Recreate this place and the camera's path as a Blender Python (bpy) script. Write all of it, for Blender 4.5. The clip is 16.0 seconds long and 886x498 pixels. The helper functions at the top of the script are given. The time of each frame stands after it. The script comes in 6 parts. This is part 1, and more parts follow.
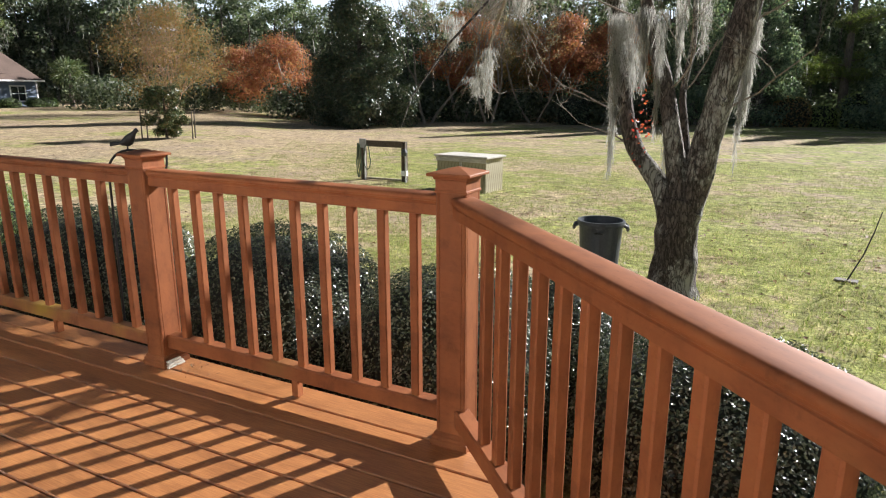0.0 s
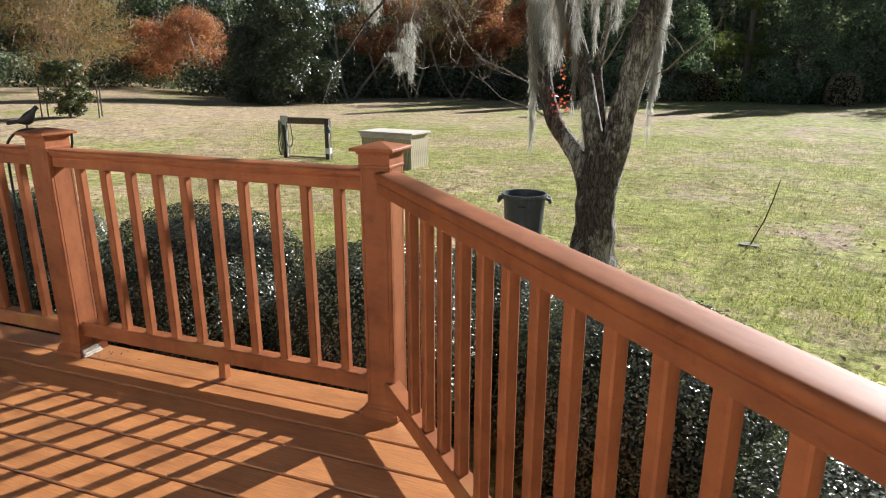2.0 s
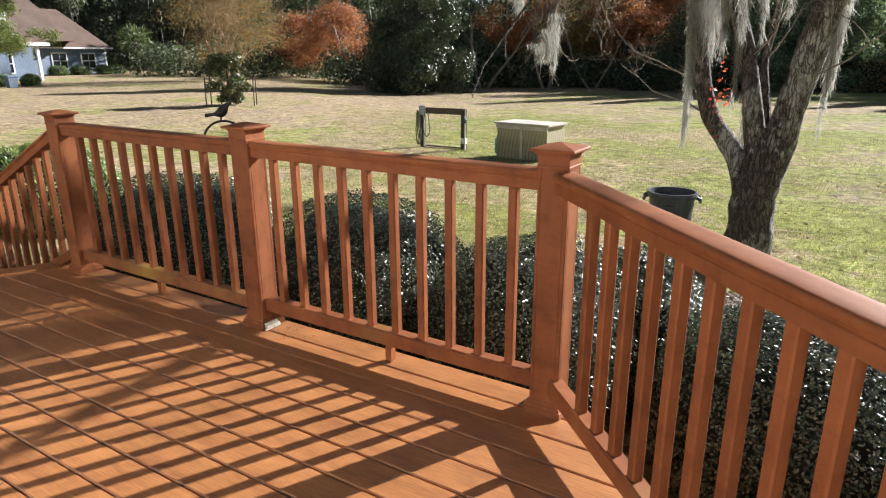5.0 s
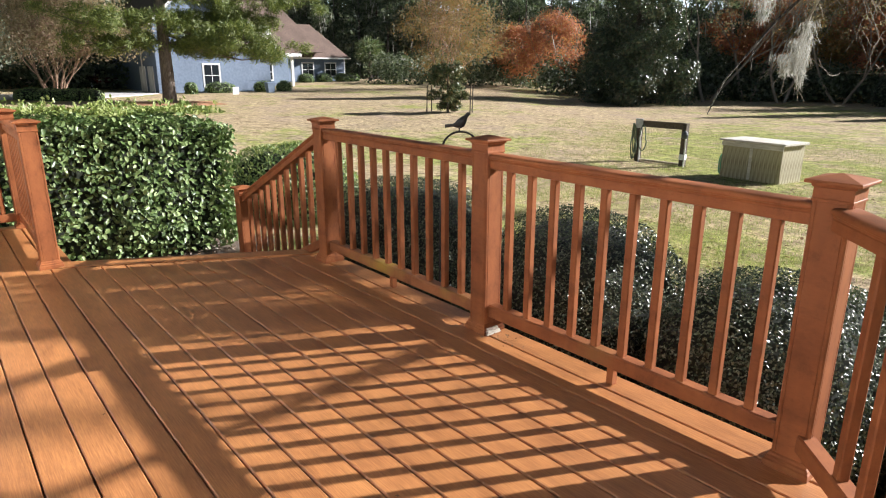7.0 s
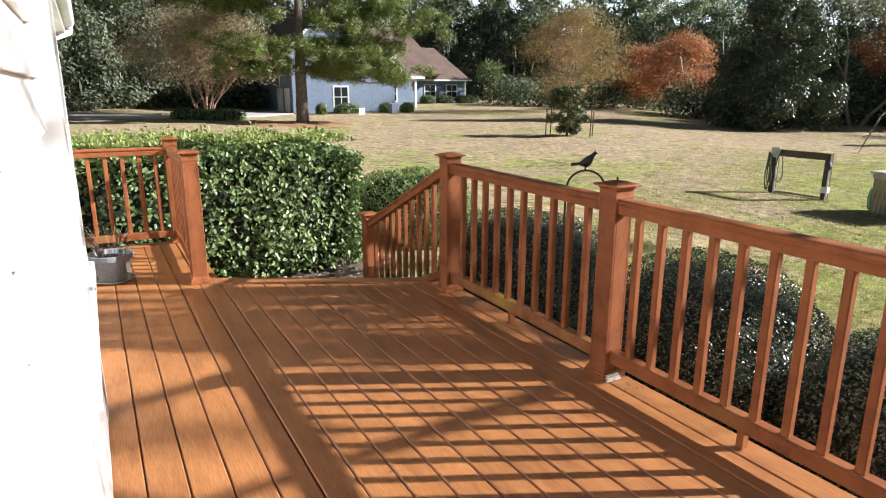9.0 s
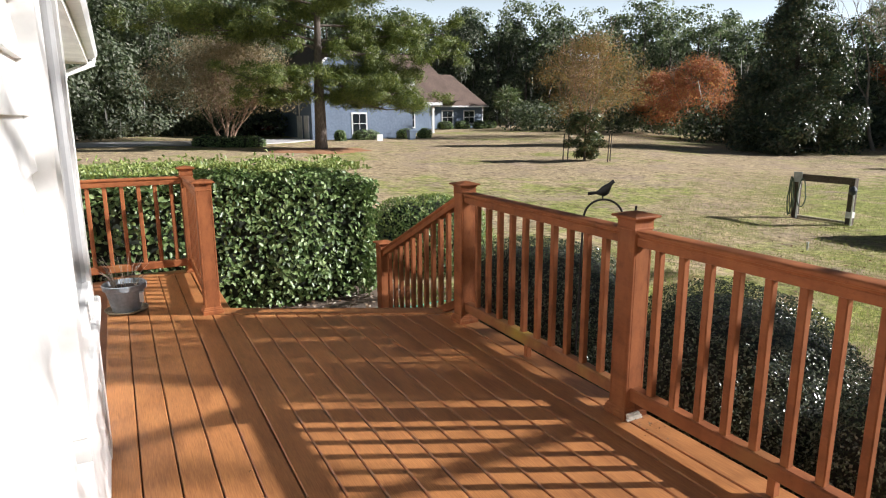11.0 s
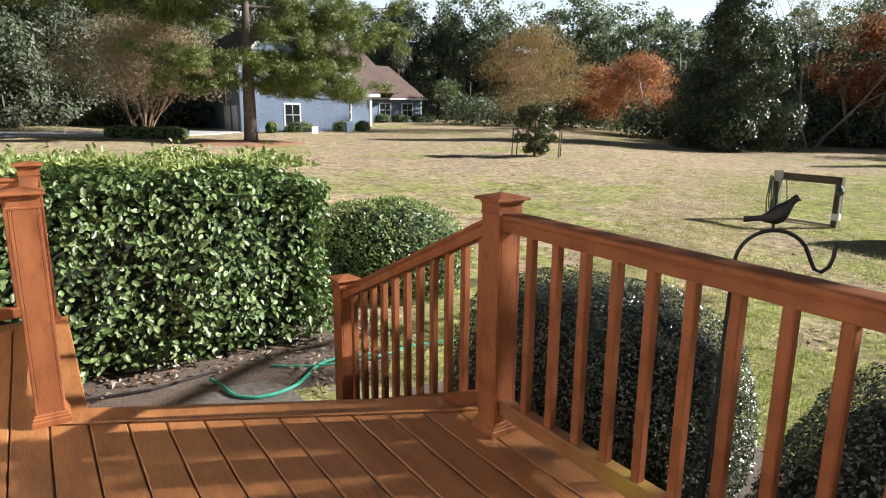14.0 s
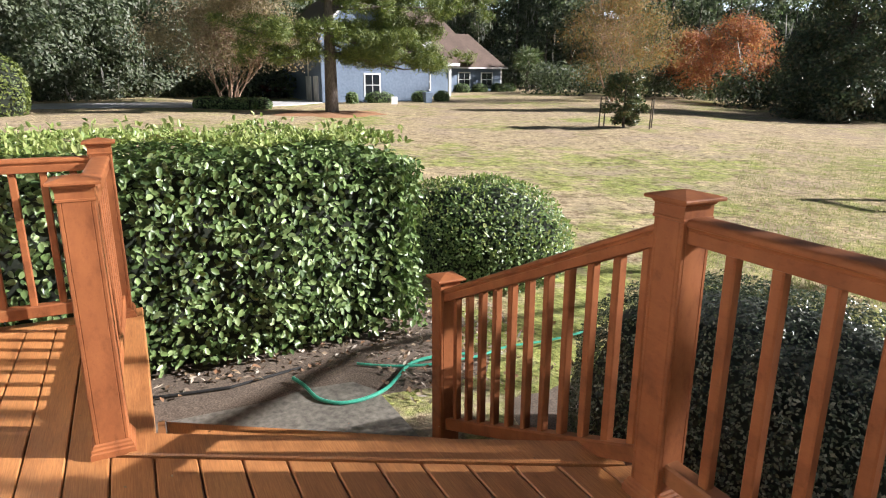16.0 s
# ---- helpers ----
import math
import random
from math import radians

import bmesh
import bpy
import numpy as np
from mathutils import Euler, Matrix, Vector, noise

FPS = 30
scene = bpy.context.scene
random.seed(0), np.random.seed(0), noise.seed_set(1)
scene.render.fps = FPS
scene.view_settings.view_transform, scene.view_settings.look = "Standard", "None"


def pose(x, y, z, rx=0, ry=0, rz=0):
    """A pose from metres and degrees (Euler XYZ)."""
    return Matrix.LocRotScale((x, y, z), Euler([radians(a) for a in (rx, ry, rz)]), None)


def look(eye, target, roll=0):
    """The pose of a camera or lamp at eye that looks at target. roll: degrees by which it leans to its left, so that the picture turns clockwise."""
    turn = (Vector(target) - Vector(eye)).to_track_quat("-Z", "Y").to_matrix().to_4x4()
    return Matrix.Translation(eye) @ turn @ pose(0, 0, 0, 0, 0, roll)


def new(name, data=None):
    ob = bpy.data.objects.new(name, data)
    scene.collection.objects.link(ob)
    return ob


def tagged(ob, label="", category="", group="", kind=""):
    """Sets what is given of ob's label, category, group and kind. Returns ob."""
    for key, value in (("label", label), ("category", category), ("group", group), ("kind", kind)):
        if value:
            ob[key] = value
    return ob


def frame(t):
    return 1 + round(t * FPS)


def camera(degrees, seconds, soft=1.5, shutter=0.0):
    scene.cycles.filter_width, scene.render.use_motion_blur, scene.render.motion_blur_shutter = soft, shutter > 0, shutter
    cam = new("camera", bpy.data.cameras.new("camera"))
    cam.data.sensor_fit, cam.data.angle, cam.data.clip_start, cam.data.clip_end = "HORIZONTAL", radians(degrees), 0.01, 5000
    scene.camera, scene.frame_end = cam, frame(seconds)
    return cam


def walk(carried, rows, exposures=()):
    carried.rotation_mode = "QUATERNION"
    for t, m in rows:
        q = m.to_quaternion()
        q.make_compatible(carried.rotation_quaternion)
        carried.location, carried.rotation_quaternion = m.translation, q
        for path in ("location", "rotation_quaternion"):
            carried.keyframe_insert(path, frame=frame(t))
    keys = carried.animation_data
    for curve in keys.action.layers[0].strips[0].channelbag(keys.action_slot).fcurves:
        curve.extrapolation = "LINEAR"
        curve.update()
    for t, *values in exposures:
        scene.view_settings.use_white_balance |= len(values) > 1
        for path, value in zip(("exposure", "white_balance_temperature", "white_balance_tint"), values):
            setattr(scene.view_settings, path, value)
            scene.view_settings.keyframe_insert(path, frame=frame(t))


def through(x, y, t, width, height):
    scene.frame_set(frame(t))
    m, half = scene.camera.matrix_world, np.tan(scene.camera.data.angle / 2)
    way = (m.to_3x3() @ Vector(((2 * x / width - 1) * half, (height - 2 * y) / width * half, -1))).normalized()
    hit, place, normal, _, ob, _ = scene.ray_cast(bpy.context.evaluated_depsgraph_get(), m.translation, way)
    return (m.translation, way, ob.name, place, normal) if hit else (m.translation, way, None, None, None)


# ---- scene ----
cam = camera(70.7, 16.0, soft=1.1)
PATH = [
    (0, (0.072, 0.097, 1.257), (-0.812, 1.827, 0.781), -0.0),
    (0.5, (0.103, 0.093, 1.24), (-0.681, 1.865, 0.746), 0.0),
    (1, (0.121, 0.097, 1.236), (-0.585, 1.895, 0.715), 0.1),
    (1.5, (0.103, 0.087, 1.243), (-0.572, 1.889, 0.698), 0.2),
    (2, (0.095, 0.072, 1.253), (-0.572, 1.877, 0.706), 0.0),
    (2.5, (0.08, 0.07, 1.254), (-0.588, 1.872, 0.703), -0.1),
    (3, (0.082, 0.06, 1.261), (-0.598, 1.858, 0.708), -0.2),
    (3.2, (0.079, 0.067, 1.265), (-0.608, 1.861, 0.712), -0.2),
    (5.3, (-0.08, -0.06, 1.295), (-1.172, 1.519, 0.731), -0.1),
    (5.5, (-0.098, -0.072, 1.278), (-1.243, 1.473, 0.727), 0.1),
    (6, (-0.112, -0.095, 1.292), (-1.386, 1.344, 0.74), 0.0),
    (6.5, (-0.129, -0.117, 1.306), (-1.513, 1.218, 0.757), -0.0),
    (7, (-0.164, -0.147, 1.326), (-1.646, 1.079, 0.778), 0.0),
    (7.5, (-0.186, -0.167, 1.341), (-1.757, 0.943, 0.794), -0.1),
    (8, (-0.197, -0.192, 1.378), (-1.827, 0.831, 0.834), -0.1),
    (8.5, (-0.187, -0.199, 1.413), (-1.853, 0.774, 0.885), -0.0),
    (9, (-0.18, -0.211, 1.44), (-1.875, 0.732, 0.951), 0.1),
    (9.2, (-0.173, -0.203, 1.457), (-1.884, 0.72, 0.985), -0.1),
    (11.3, (-0.292, -0.12, 1.461), (-2.028, 0.789, 1.059), -0.2),
    (11.5, (-0.356, -0.091, 1.464), (-2.061, 0.878, 1.071), -0.1),
    (12, (-0.613, 0.066, 1.426), (-2.219, 1.197, 1.048), 0.0),
    (12.5, (-0.941, 0.213, 1.405), (-2.507, 1.397, 1.022), 0.3),
    (13, (-1.347, 0.306, 1.384), (-2.906, 1.498, 0.999), 0.4),
    (13.5, (-1.748, 0.394, 1.356), (-3.311, 1.577, 0.959), 0.4),
    (14, (-2.117, 0.439, 1.337), (-3.746, 1.516, 0.908), 0.5),
    (14.5, (-2.402, 0.408, 1.345), (-4.08, 1.397, 0.888), 0.3),
    (15, (-2.538, 0.389, 1.329), (-4.284, 1.239, 0.852), 0.3),
    (15.5, (-2.602, 0.418, 1.331), (-4.374, 1.191, 0.818), 0.2),
    (16, (-2.771, 0.578, 1.326), (-4.5, 1.44, 0.806), 0.1),
]
EXPOSURES = [(0, 1.16), (3, 1.18), (7, 1.28), (9, 1.22), (11.5, 0.88), (12, 1.05), (12.5, 1.13), (14.5, 1.18), (16, 1.28)]
walk(cam, [(t, look(eye, target, roll)) for t, eye, target, roll in PATH], EXPOSURES)

# ---- world and sun ----
SUN_DIR = Vector((0.40, 0.80, 0.45)).normalized()
world = bpy.data.worlds.new("sky")
scene.world = world
world.use_nodes = True
wn = world.node_tree.nodes
sky = wn.new("ShaderNodeTexSky")
sky.sky_type = "NISHITA"
sky.sun_disc = False
sky.sun_elevation = math.asin(SUN_DIR.z)
sky.sun_rotation = math.atan2(SUN_DIR.x, SUN_DIR.y)
sky.air_density, sky.dust_density, sky.ozone_density = 1.0, 1.0, 1.0
wn["Background"].inputs["Strength"].default_value = 0.0178
world.node_tree.links.new(sky.outputs[0], wn["Background"].inputs["Color"])
sun = new("sun", bpy.data.lights.new("sun", "SUN"))
sun.data.energy, sun.data.angle, sun.data.color = 5.0, radians(0.6), (1.0, 0.972, 0.985)
sun.matrix_world = look(SUN_DIR * 50, (0, 0, 0))

# ---- materials ----


def node_mat(name):
    m = bpy.data.materials.new(name)
    m.use_nodes = True
    nt = m.node_tree
    return m, nt, nt.nodes["Principled BSDF"]


def ramp_of(nt, fac, stops):
    r = nt.nodes.new("ShaderNodeValToRGB")
    els = r.color_ramp.elements
    while len(els) < len(stops):
        els.new(0.5)
    for e, (p, c) in zip(els, stops):
        e.position, e.color = p, (*c, 1)
    nt.links.new(fac, r.inputs[0])
    return r.outputs[0]


def noise_of(nt, scale, detail=4, stretch=(1, 1, 1), coord="Object", rough=0.55):
    tc = nt.nodes.new("ShaderNodeTexCoord")
    mp = nt.nodes.new("ShaderNodeMapping")
    mp.inputs["Scale"].default_value = stretch
    nz = nt.nodes.new("ShaderNodeTexNoise")
    nz.inputs["Scale"].default_value, nz.inputs["Detail"].default_value = scale, detail
    nz.inputs["Roughness"].default_value = rough
    nt.links.new(tc.outputs[coord], mp.inputs[0])
    nt.links.new(mp.outputs[0], nz.inputs["Vector"])
    return nz.outputs["Fac"]


def mix_of(nt, fac, a, b, mode="MIX"):
    mx = nt.nodes.new("ShaderNodeMix")
    mx.data_type, mx.blend_type = "RGBA", mode
    for sock, val in ((mx.inputs[0], fac), (mx.inputs[6], a), (mx.inputs[7], b)):
        if hasattr(val, "is_output"):
            nt.links.new(val, sock)
        else:
            sock.default_value = val if isinstance(val, (int, float)) else (*val, 1)
    return mx.outputs[2]


def bump_of(nt, height, bsdf, strength=0.2, dist=0.01):
    b = nt.nodes.new("ShaderNodeBump")
    b.inputs["Strength"].default_value, b.inputs["Distance"].default_value = strength, dist
    nt.links.new(height, b.inputs["Height"])
    nt.links.new(b.outputs[0], bsdf.inputs["Normal"])


def simple(name, dark, light, rough=0.6, scale=8, metal=0.0, bump=0.15, stretch=(1, 1, 1), spec=0.5):
    """Two tones by a fine noise under a broad one, with relief."""
    m, nt, b = node_mat(name)
    fine = noise_of(nt, scale * 6, 5, stretch)
    broad = noise_of(nt, scale * 0.4, 3)
    c1 = ramp_of(nt, fine, [(0.3, dark), (0.7, light)])
    c2 = ramp_of(nt, broad, [(0.3, (0.78, 0.78, 0.78)), (0.7, (1.1, 1.1, 1.1))])
    nt.links.new(mix_of(nt, 1.0, c1, c2, "MULTIPLY"), b.inputs["Base Color"])
    b.inputs["Roughness"].default_value, b.inputs["Metallic"].default_value = rough, metal
    b.inputs["Specular IOR Level"].default_value = spec
    bump_of(nt, fine, b, bump, 0.004)
    return m


def composite(name, base, worn, stain, rough, grain=(1.2, 26, 26), stain_at=0.62, spec=0.4):
    """Wood-plastic decking: streaks along x, chalky wear, a little greenish stain, a random tone per piece."""
    m, nt, b = node_mat(name)
    streak = noise_of(nt, 9, 6, grain)
    blotch = noise_of(nt, 2.2, 4)
    info = nt.nodes.new("ShaderNodeObjectInfo")
    c = ramp_of(nt, streak, [(0.25, base), (0.75, worn)])
    wear = ramp_of(nt, noise_of(nt, 5.0, 6, (0.5, 2.2, 1.2), "Object", 0.7), [(0.32, (0.70, 0.66, 0.66)), (0.50, (1.0, 1.0, 1.0)), (0.70, (1.16, 1.20, 1.16))])
    c = mix_of(nt, 1.0, c, wear, "MULTIPLY")
    scratch = ramp_of(nt, noise_of(nt, 6, 7, (grain[0] * 0.7, grain[1] * 1.6, grain[2] * 1.6), "Object", 0.75), [(0.30, (0.62, 0.56, 0.52)), (0.42, (1.0, 1.0, 1.0))])
    c = mix_of(nt, 1.0, c, scratch, "MULTIPLY")
    speck = ramp_of(nt, noise_of(nt, 75, 3, (0.6, 1, 1), "Object", 0.7), [(0.28, (0.86, 0.84, 0.83)), (0.42, (1.0, 1.0, 1.0)), (0.62, (1.0, 1.0, 1.0)), (0.76, (1.10, 1.09, 1.08))])
    c = mix_of(nt, 1.0, c, speck, "MULTIPLY")
    b.inputs["Specular IOR Level"].default_value = spec
    c = mix_of(nt, ramp_of(nt, blotch, [(stain_at, (0, 0, 0)), (stain_at + 0.25, (0.75, 0.75, 0.75))]), c, stain)
    tone = ramp_of(nt, info.outputs["Random"], [(0, (0.88, 0.86, 0.84)), (1, (1.08, 1.06, 1.05))])
    nt.links.new(mix_of(nt, 1.0, c, tone, "MULTIPLY"), b.inputs["Base Color"])
    rr = nt.nodes.new("ShaderNodeMapRange")
    rr.inputs["To Min"].default_value, rr.inputs["To Max"].default_value = rough - 0.1, rough + 0.15
    nt.links.new(blotch, rr.inputs[0])
    nt.links.new(rr.outputs[0], b.inputs["Roughness"])
    bump_of(nt, streak, b, 0.25, 0.002)
    return m


def leafy(name, tones, rough=0.45, through=0.25, spec=0.5, glow=(1.1, 1.2, 0.8)):
    """Leaves: one of several tones per leaf, part of the light passing through."""
    m, nt, b = node_mat(name)
    geo = nt.nodes.new("ShaderNodeNewGeometry")
    n = len(tones)
    col = ramp_of(nt, geo.outputs["Random Per Island"], [((i + 0.5) / n, c) for i, c in enumerate(tones)])
    nt.links.new(col, b.inputs["Base Color"])
    b.inputs["Roughness"].default_value = rough
    b.inputs["Specular IOR Level"].default_value = spec
    tr = nt.nodes.new("ShaderNodeBsdfTranslucent")
    nt.links.new(mix_of(nt, 1.0, col, glow, "MULTIPLY"), tr.inputs[0])
    ms = nt.nodes.new("ShaderNodeMixShader")
    ms.inputs[0].default_value = through
    nt.links.new(b.outputs[0], ms.inputs[1])
    nt.links.new(tr.outputs[0], ms.inputs[2])
    nt.links.new(ms.outputs[0], nt.nodes["Material Output"].inputs[0])
    return m


M_DECK = composite("deck_composite", (0.28, 0.111, 0.040), (0.52, 0.235, 0.086), (0.38, 0.20, 0.075), 0.38, stain_at=0.64, spec=0.55)
M_RAIL = composite("rail_composite", (0.21, 0.070, 0.026), (0.32, 0.114, 0.042), (0.29, 0.145, 0.05), 0.58, (1.2, 1.2, 0.35), 0.58, 0.24)
M_ALGAE = composite("algae_composite", (0.22, 0.085, 0.032), (0.32, 0.125, 0.046), (0.40, 0.30, 0.045), 0.58, (1.2, 1.2, 0.35), 0.53)
M_RIM = simple("deck_rim", (0.20, 0.08, 0.035), (0.27, 0.11, 0.045), 0.6)
M_WHITE = simple("white_vinyl", (0.76, 0.75, 0.72), (0.84, 0.83, 0.80), 0.4, 5, bump=0.04)
M_CONC = simple("concrete", (0.085, 0.075, 0.06), (0.22, 0.20, 0.165), 0.8, 4, bump=0.35)
M_ASPH = simple("drive", (0.40, 0.39, 0.38), (0.52, 0.51, 0.50), 0.9, 3)


def bark_material():
    """Furrowed dark bark with pale lichen patches."""
    m, nt, b = node_mat("bark")
    tc, mp = nt.nodes.new("ShaderNodeTexCoord"), nt.nodes.new("ShaderNodeMapping")
    mp.inputs["Scale"].default_value = (1, 1, 0.28)
    vo = nt.nodes.new("ShaderNodeTexVoronoi")
    vo.feature = "DISTANCE_TO_EDGE"
    vo.inputs["Scale"].default_value = 24
    warp = nt.nodes.new("ShaderNodeTexNoise")
    warp.inputs["Scale"].default_value, warp.inputs["Detail"].default_value = 9, 4
    nt.links.new(tc.outputs["Object"], mp.inputs[0])
    nt.links.new(mp.outputs[0], warp.inputs["Vector"])
    nt.links.new(mix_of(nt, 0.22, mp.outputs[0], warp.outputs["Color"]), vo.inputs["Vector"])
    crack = ramp_of(nt, vo.outputs["Distance"], [(0.01, (0.35, 0.33, 0.32)), (0.16, (1, 1, 1))])
    tone = ramp_of(nt, noise_of(nt, 30, 8, (1, 1, 0.5), "Object", 0.7), [(0.3, (0.045, 0.036, 0.029)), (0.7, (0.22, 0.18, 0.145))])
    lichen = ramp_of(nt, noise_of(nt, 2.2, 9, (1, 1, 0.6), "Object", 0.75), [(0.49, (0, 0, 0)), (0.56, (0.9, 0.9, 0.9))])
    c = mix_of(nt, lichen, tone, (0.44, 0.43, 0.37))
    nt.links.new(mix_of(nt, 1.0, c, crack, "MULTIPLY"), b.inputs["Base Color"])
    b.inputs["Roughness"].default_value = 0.9
    bump_of(nt, crack, b, 1.0, 0.02)
    return m


M_BARK = bark_material()
M_PBARK = simple("pine_bark", (0.075, 0.058, 0.047), (0.19, 0.155, 0.13), 0.9, 3, bump=1.0, stretch=(1, 1, 0.3))
M_TWIG = simple("twigs", (0.20, 0.16, 0.12), (0.34, 0.29, 0.23), 0.9, 4)
M_MYRTLE = simple("myrtle_bark", (0.28, 0.17, 0.11), (0.46, 0.32, 0.23), 0.8, 3)
# near-black so that the solid plant cores read as shade between leaves
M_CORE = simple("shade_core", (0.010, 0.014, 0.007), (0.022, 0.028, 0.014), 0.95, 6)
# dark tones for the woods' backing sheet, shade put into the colour
M_WOODS_SHADE = simple("painted_woods_shade", (0.025, 0.034, 0.024), (0.125, 0.15, 0.10), 0.95, 0.35, bump=0.6)
M_BLACK = simple("black_iron", (0.012, 0.012, 0.012), (0.03, 0.03, 0.03), 0.5, 10, bump=0.05)
M_GREYWOOD = simple("weathered_wood", (0.24, 0.205, 0.12), (0.60, 0.55, 0.38), 0.85, 1.6, stretch=(3, 3, 0.4), bump=0.4)
M_LID = simple("pale_board", (0.50, 0.47, 0.40), (0.76, 0.73, 0.66), 0.8, 2.0, stretch=(0.5, 3, 3), bump=0.3)
M_POSTWOOD = simple("old_post_wood", (0.07, 0.055, 0.04), (0.15, 0.12, 0.09), 0.9, 5, bump=0.4)
M_CAN = simple("grey_plastic", (0.055, 0.065, 0.075), (0.08, 0.09, 0.10), 0.45, 6, bump=0.05)
M_POT = simple("pot_plastic", (0.22, 0.25, 0.27), (0.31, 0.34, 0.36), 0.5, 8, bump=0.05)
M_SAUCER = simple("dirty_saucer", (0.13, 0.11, 0.07), (0.28, 0.25, 0.17), 0.7, 8)
M_SOIL = simple("soil", (0.02, 0.015, 0.012), (0.08, 0.06, 0.045), 0.95, 20, bump=0.8)
M_HOSE = simple("hose_green", (0.04, 0.30, 0.20), (0.07, 0.42, 0.29), 0.4, 10, bump=0.03)
M_HOSE2 = simple("old_hose", (0.05, 0.09, 0.06), (0.10, 0.15, 0.10), 0.5, 10, bump=0.03)
M_STRAW = simple("pine_straw", (0.24, 0.11, 0.05), (0.46, 0.24, 0.12), 0.95, 10, bump=0.6)
M_CHIPS = simple("wood_chips", (0.05, 0.035, 0.025), (0.20, 0.15, 0.11), 0.95, 14, bump=0.8)
M_SIDING = simple("blue_siding", (0.135, 0.185, 0.265), (0.185, 0.245, 0.335), 0.6, 1, bump=0.05)
M_ROOF = simple("brown_shingles", (0.10, 0.07, 0.055), (0.17, 0.115, 0.09), 0.9, 2, bump=0.4)
M_TRIM = simple("white_trim", (0.72, 0.72, 0.72), (0.82, 0.82, 0.80), 0.5, 3, bump=0.03)
M_CAR = simple("dark_red_paint", (0.06, 0.008, 0.010), (0.08, 0.012, 0.014), 0.25, 2, bump=0.0)
M_TYRE = simple("rubber", (0.015, 0.015, 0.015), (0.03, 0.03, 0.03), 0.8, 8)
M_SILVER = simple("grey_box", (0.40, 0.42, 0.44), (0.52, 0.54, 0.55), 0.5, 8, bump=0.05)
M_SIGNRED = simple("faded_red", (0.30, 0.05, 0.05), (0.42, 0.10, 0.09), 0.6, 8)

L_HEDGE = leafy("hedge_leaf", [(0.056, 0.095, 0.034), (0.140, 0.213, 0.069), (0.084, 0.140, 0.043), (0.185, 0.263, 0.090), (0.246, 0.319, 0.134)], 0.38, 0.16, 0.42)
L_TIP = leafy("hedge_tip", [(0.27, 0.32, 0.10), (0.37, 0.41, 0.16), (0.19, 0.26, 0.075)], 0.4, 0.3)
L_BOX = leafy("small_leaf", [(0.036, 0.050, 0.028), (0.066, 0.086, 0.047), (0.105, 0.124, 0.074), (0.165, 0.18, 0.12)], 0.27, 0.15, 0.75)
L_MAG = leafy("magnolia_leaf", [(0.034, 0.055, 0.032), (0.057, 0.083, 0.046), (0.086, 0.114, 0.062), (0.117, 0.107, 0.061)], 0.32, 0.22, 0.5)
L_YOUNG = leafy("young_magnolia_leaf", [(0.05, 0.075, 0.03), (0.09, 0.115, 0.05), (0.14, 0.165, 0.075), (0.19, 0.15, 0.075)], 0.4, 0.15, 0.4)
L_OAK = leafy("oak_leaf", [(0.053, 0.073, 0.043), (0.091, 0.117, 0.065), (0.136, 0.163, 0.095), (0.182, 0.195, 0.146)], 0.55, 0.35)
# oak tones made paler, distance haze put into the leaf colour
L_FAR_HAZE = leafy("hazed_far_leaf", [(0.074, 0.102, 0.064), (0.129, 0.166, 0.097), (0.192, 0.229, 0.139), (0.256, 0.275, 0.214)], 0.55, 0.42)
L_PINE = leafy("pine_needles", [(0.084, 0.120, 0.033), (0.157, 0.195, 0.048), (0.235, 0.265, 0.071), (0.112, 0.145, 0.043)], 0.5, 0.3)
L_GOLD = leafy("golden_leaf", [(0.30, 0.21, 0.11), (0.36, 0.21, 0.095), (0.26, 0.21, 0.13), (0.38, 0.18, 0.075), (0.22, 0.21, 0.09)], 0.6, 0.5)
L_RED = leafy("russet_leaf", [(0.42, 0.15, 0.095), (0.48, 0.20, 0.105), (0.34, 0.115, 0.085), (0.50, 0.27, 0.12)], 0.6, 0.5)
L_PALE = leafy("pale_twig_leaf", [(0.312, 0.237, 0.162), (0.408, 0.325, 0.243), (0.264, 0.213, 0.135)], 0.7, 0.45)
L_MOSS = leafy("spanish_moss", [(0.310, 0.305, 0.270), (0.414, 0.408, 0.362), (0.517, 0.506, 0.460)], 0.9, 0.68, 0.1, (1, 1, 1))
L_PALM = leafy("palm_leaf", [(0.08, 0.12, 0.05), (0.14, 0.18, 0.08), (0.18, 0.2, 0.1)], 0.5, 0.25)
L_GRASS = leafy("grass_blade", [(0.21, 0.26, 0.07), (0.40, 0.36, 0.19), (0.28, 0.33, 0.10), (0.50, 0.42, 0.27)], 0.6, 0.3)
L_CEDAR = leafy("cedar_leaf", [(0.084, 0.126, 0.083), (0.140, 0.196, 0.128), (0.210, 0.266, 0.180), (0.280, 0.322, 0.210)], 0.5, 0.45)
L_CREEPER = leafy("creeper_leaf", [(0.55, 0.07, 0.045), (0.62, 0.15, 0.07), (0.45, 0.05, 0.05)], 0.5, 0.4)
L_CHIP = leafy("wood_chip", [(0.22, 0.16, 0.11), (0.42, 0.35, 0.27), (0.14, 0.10, 0.07), (0.55, 0.49, 0.41)], 0.85, 0.02)
L_DEAD = leafy("fallen_leaf", [(0.16, 0.10, 0.06), (0.24, 0.12, 0.06), (0.26, 0.19, 0.12)], 0.7, 0.1)


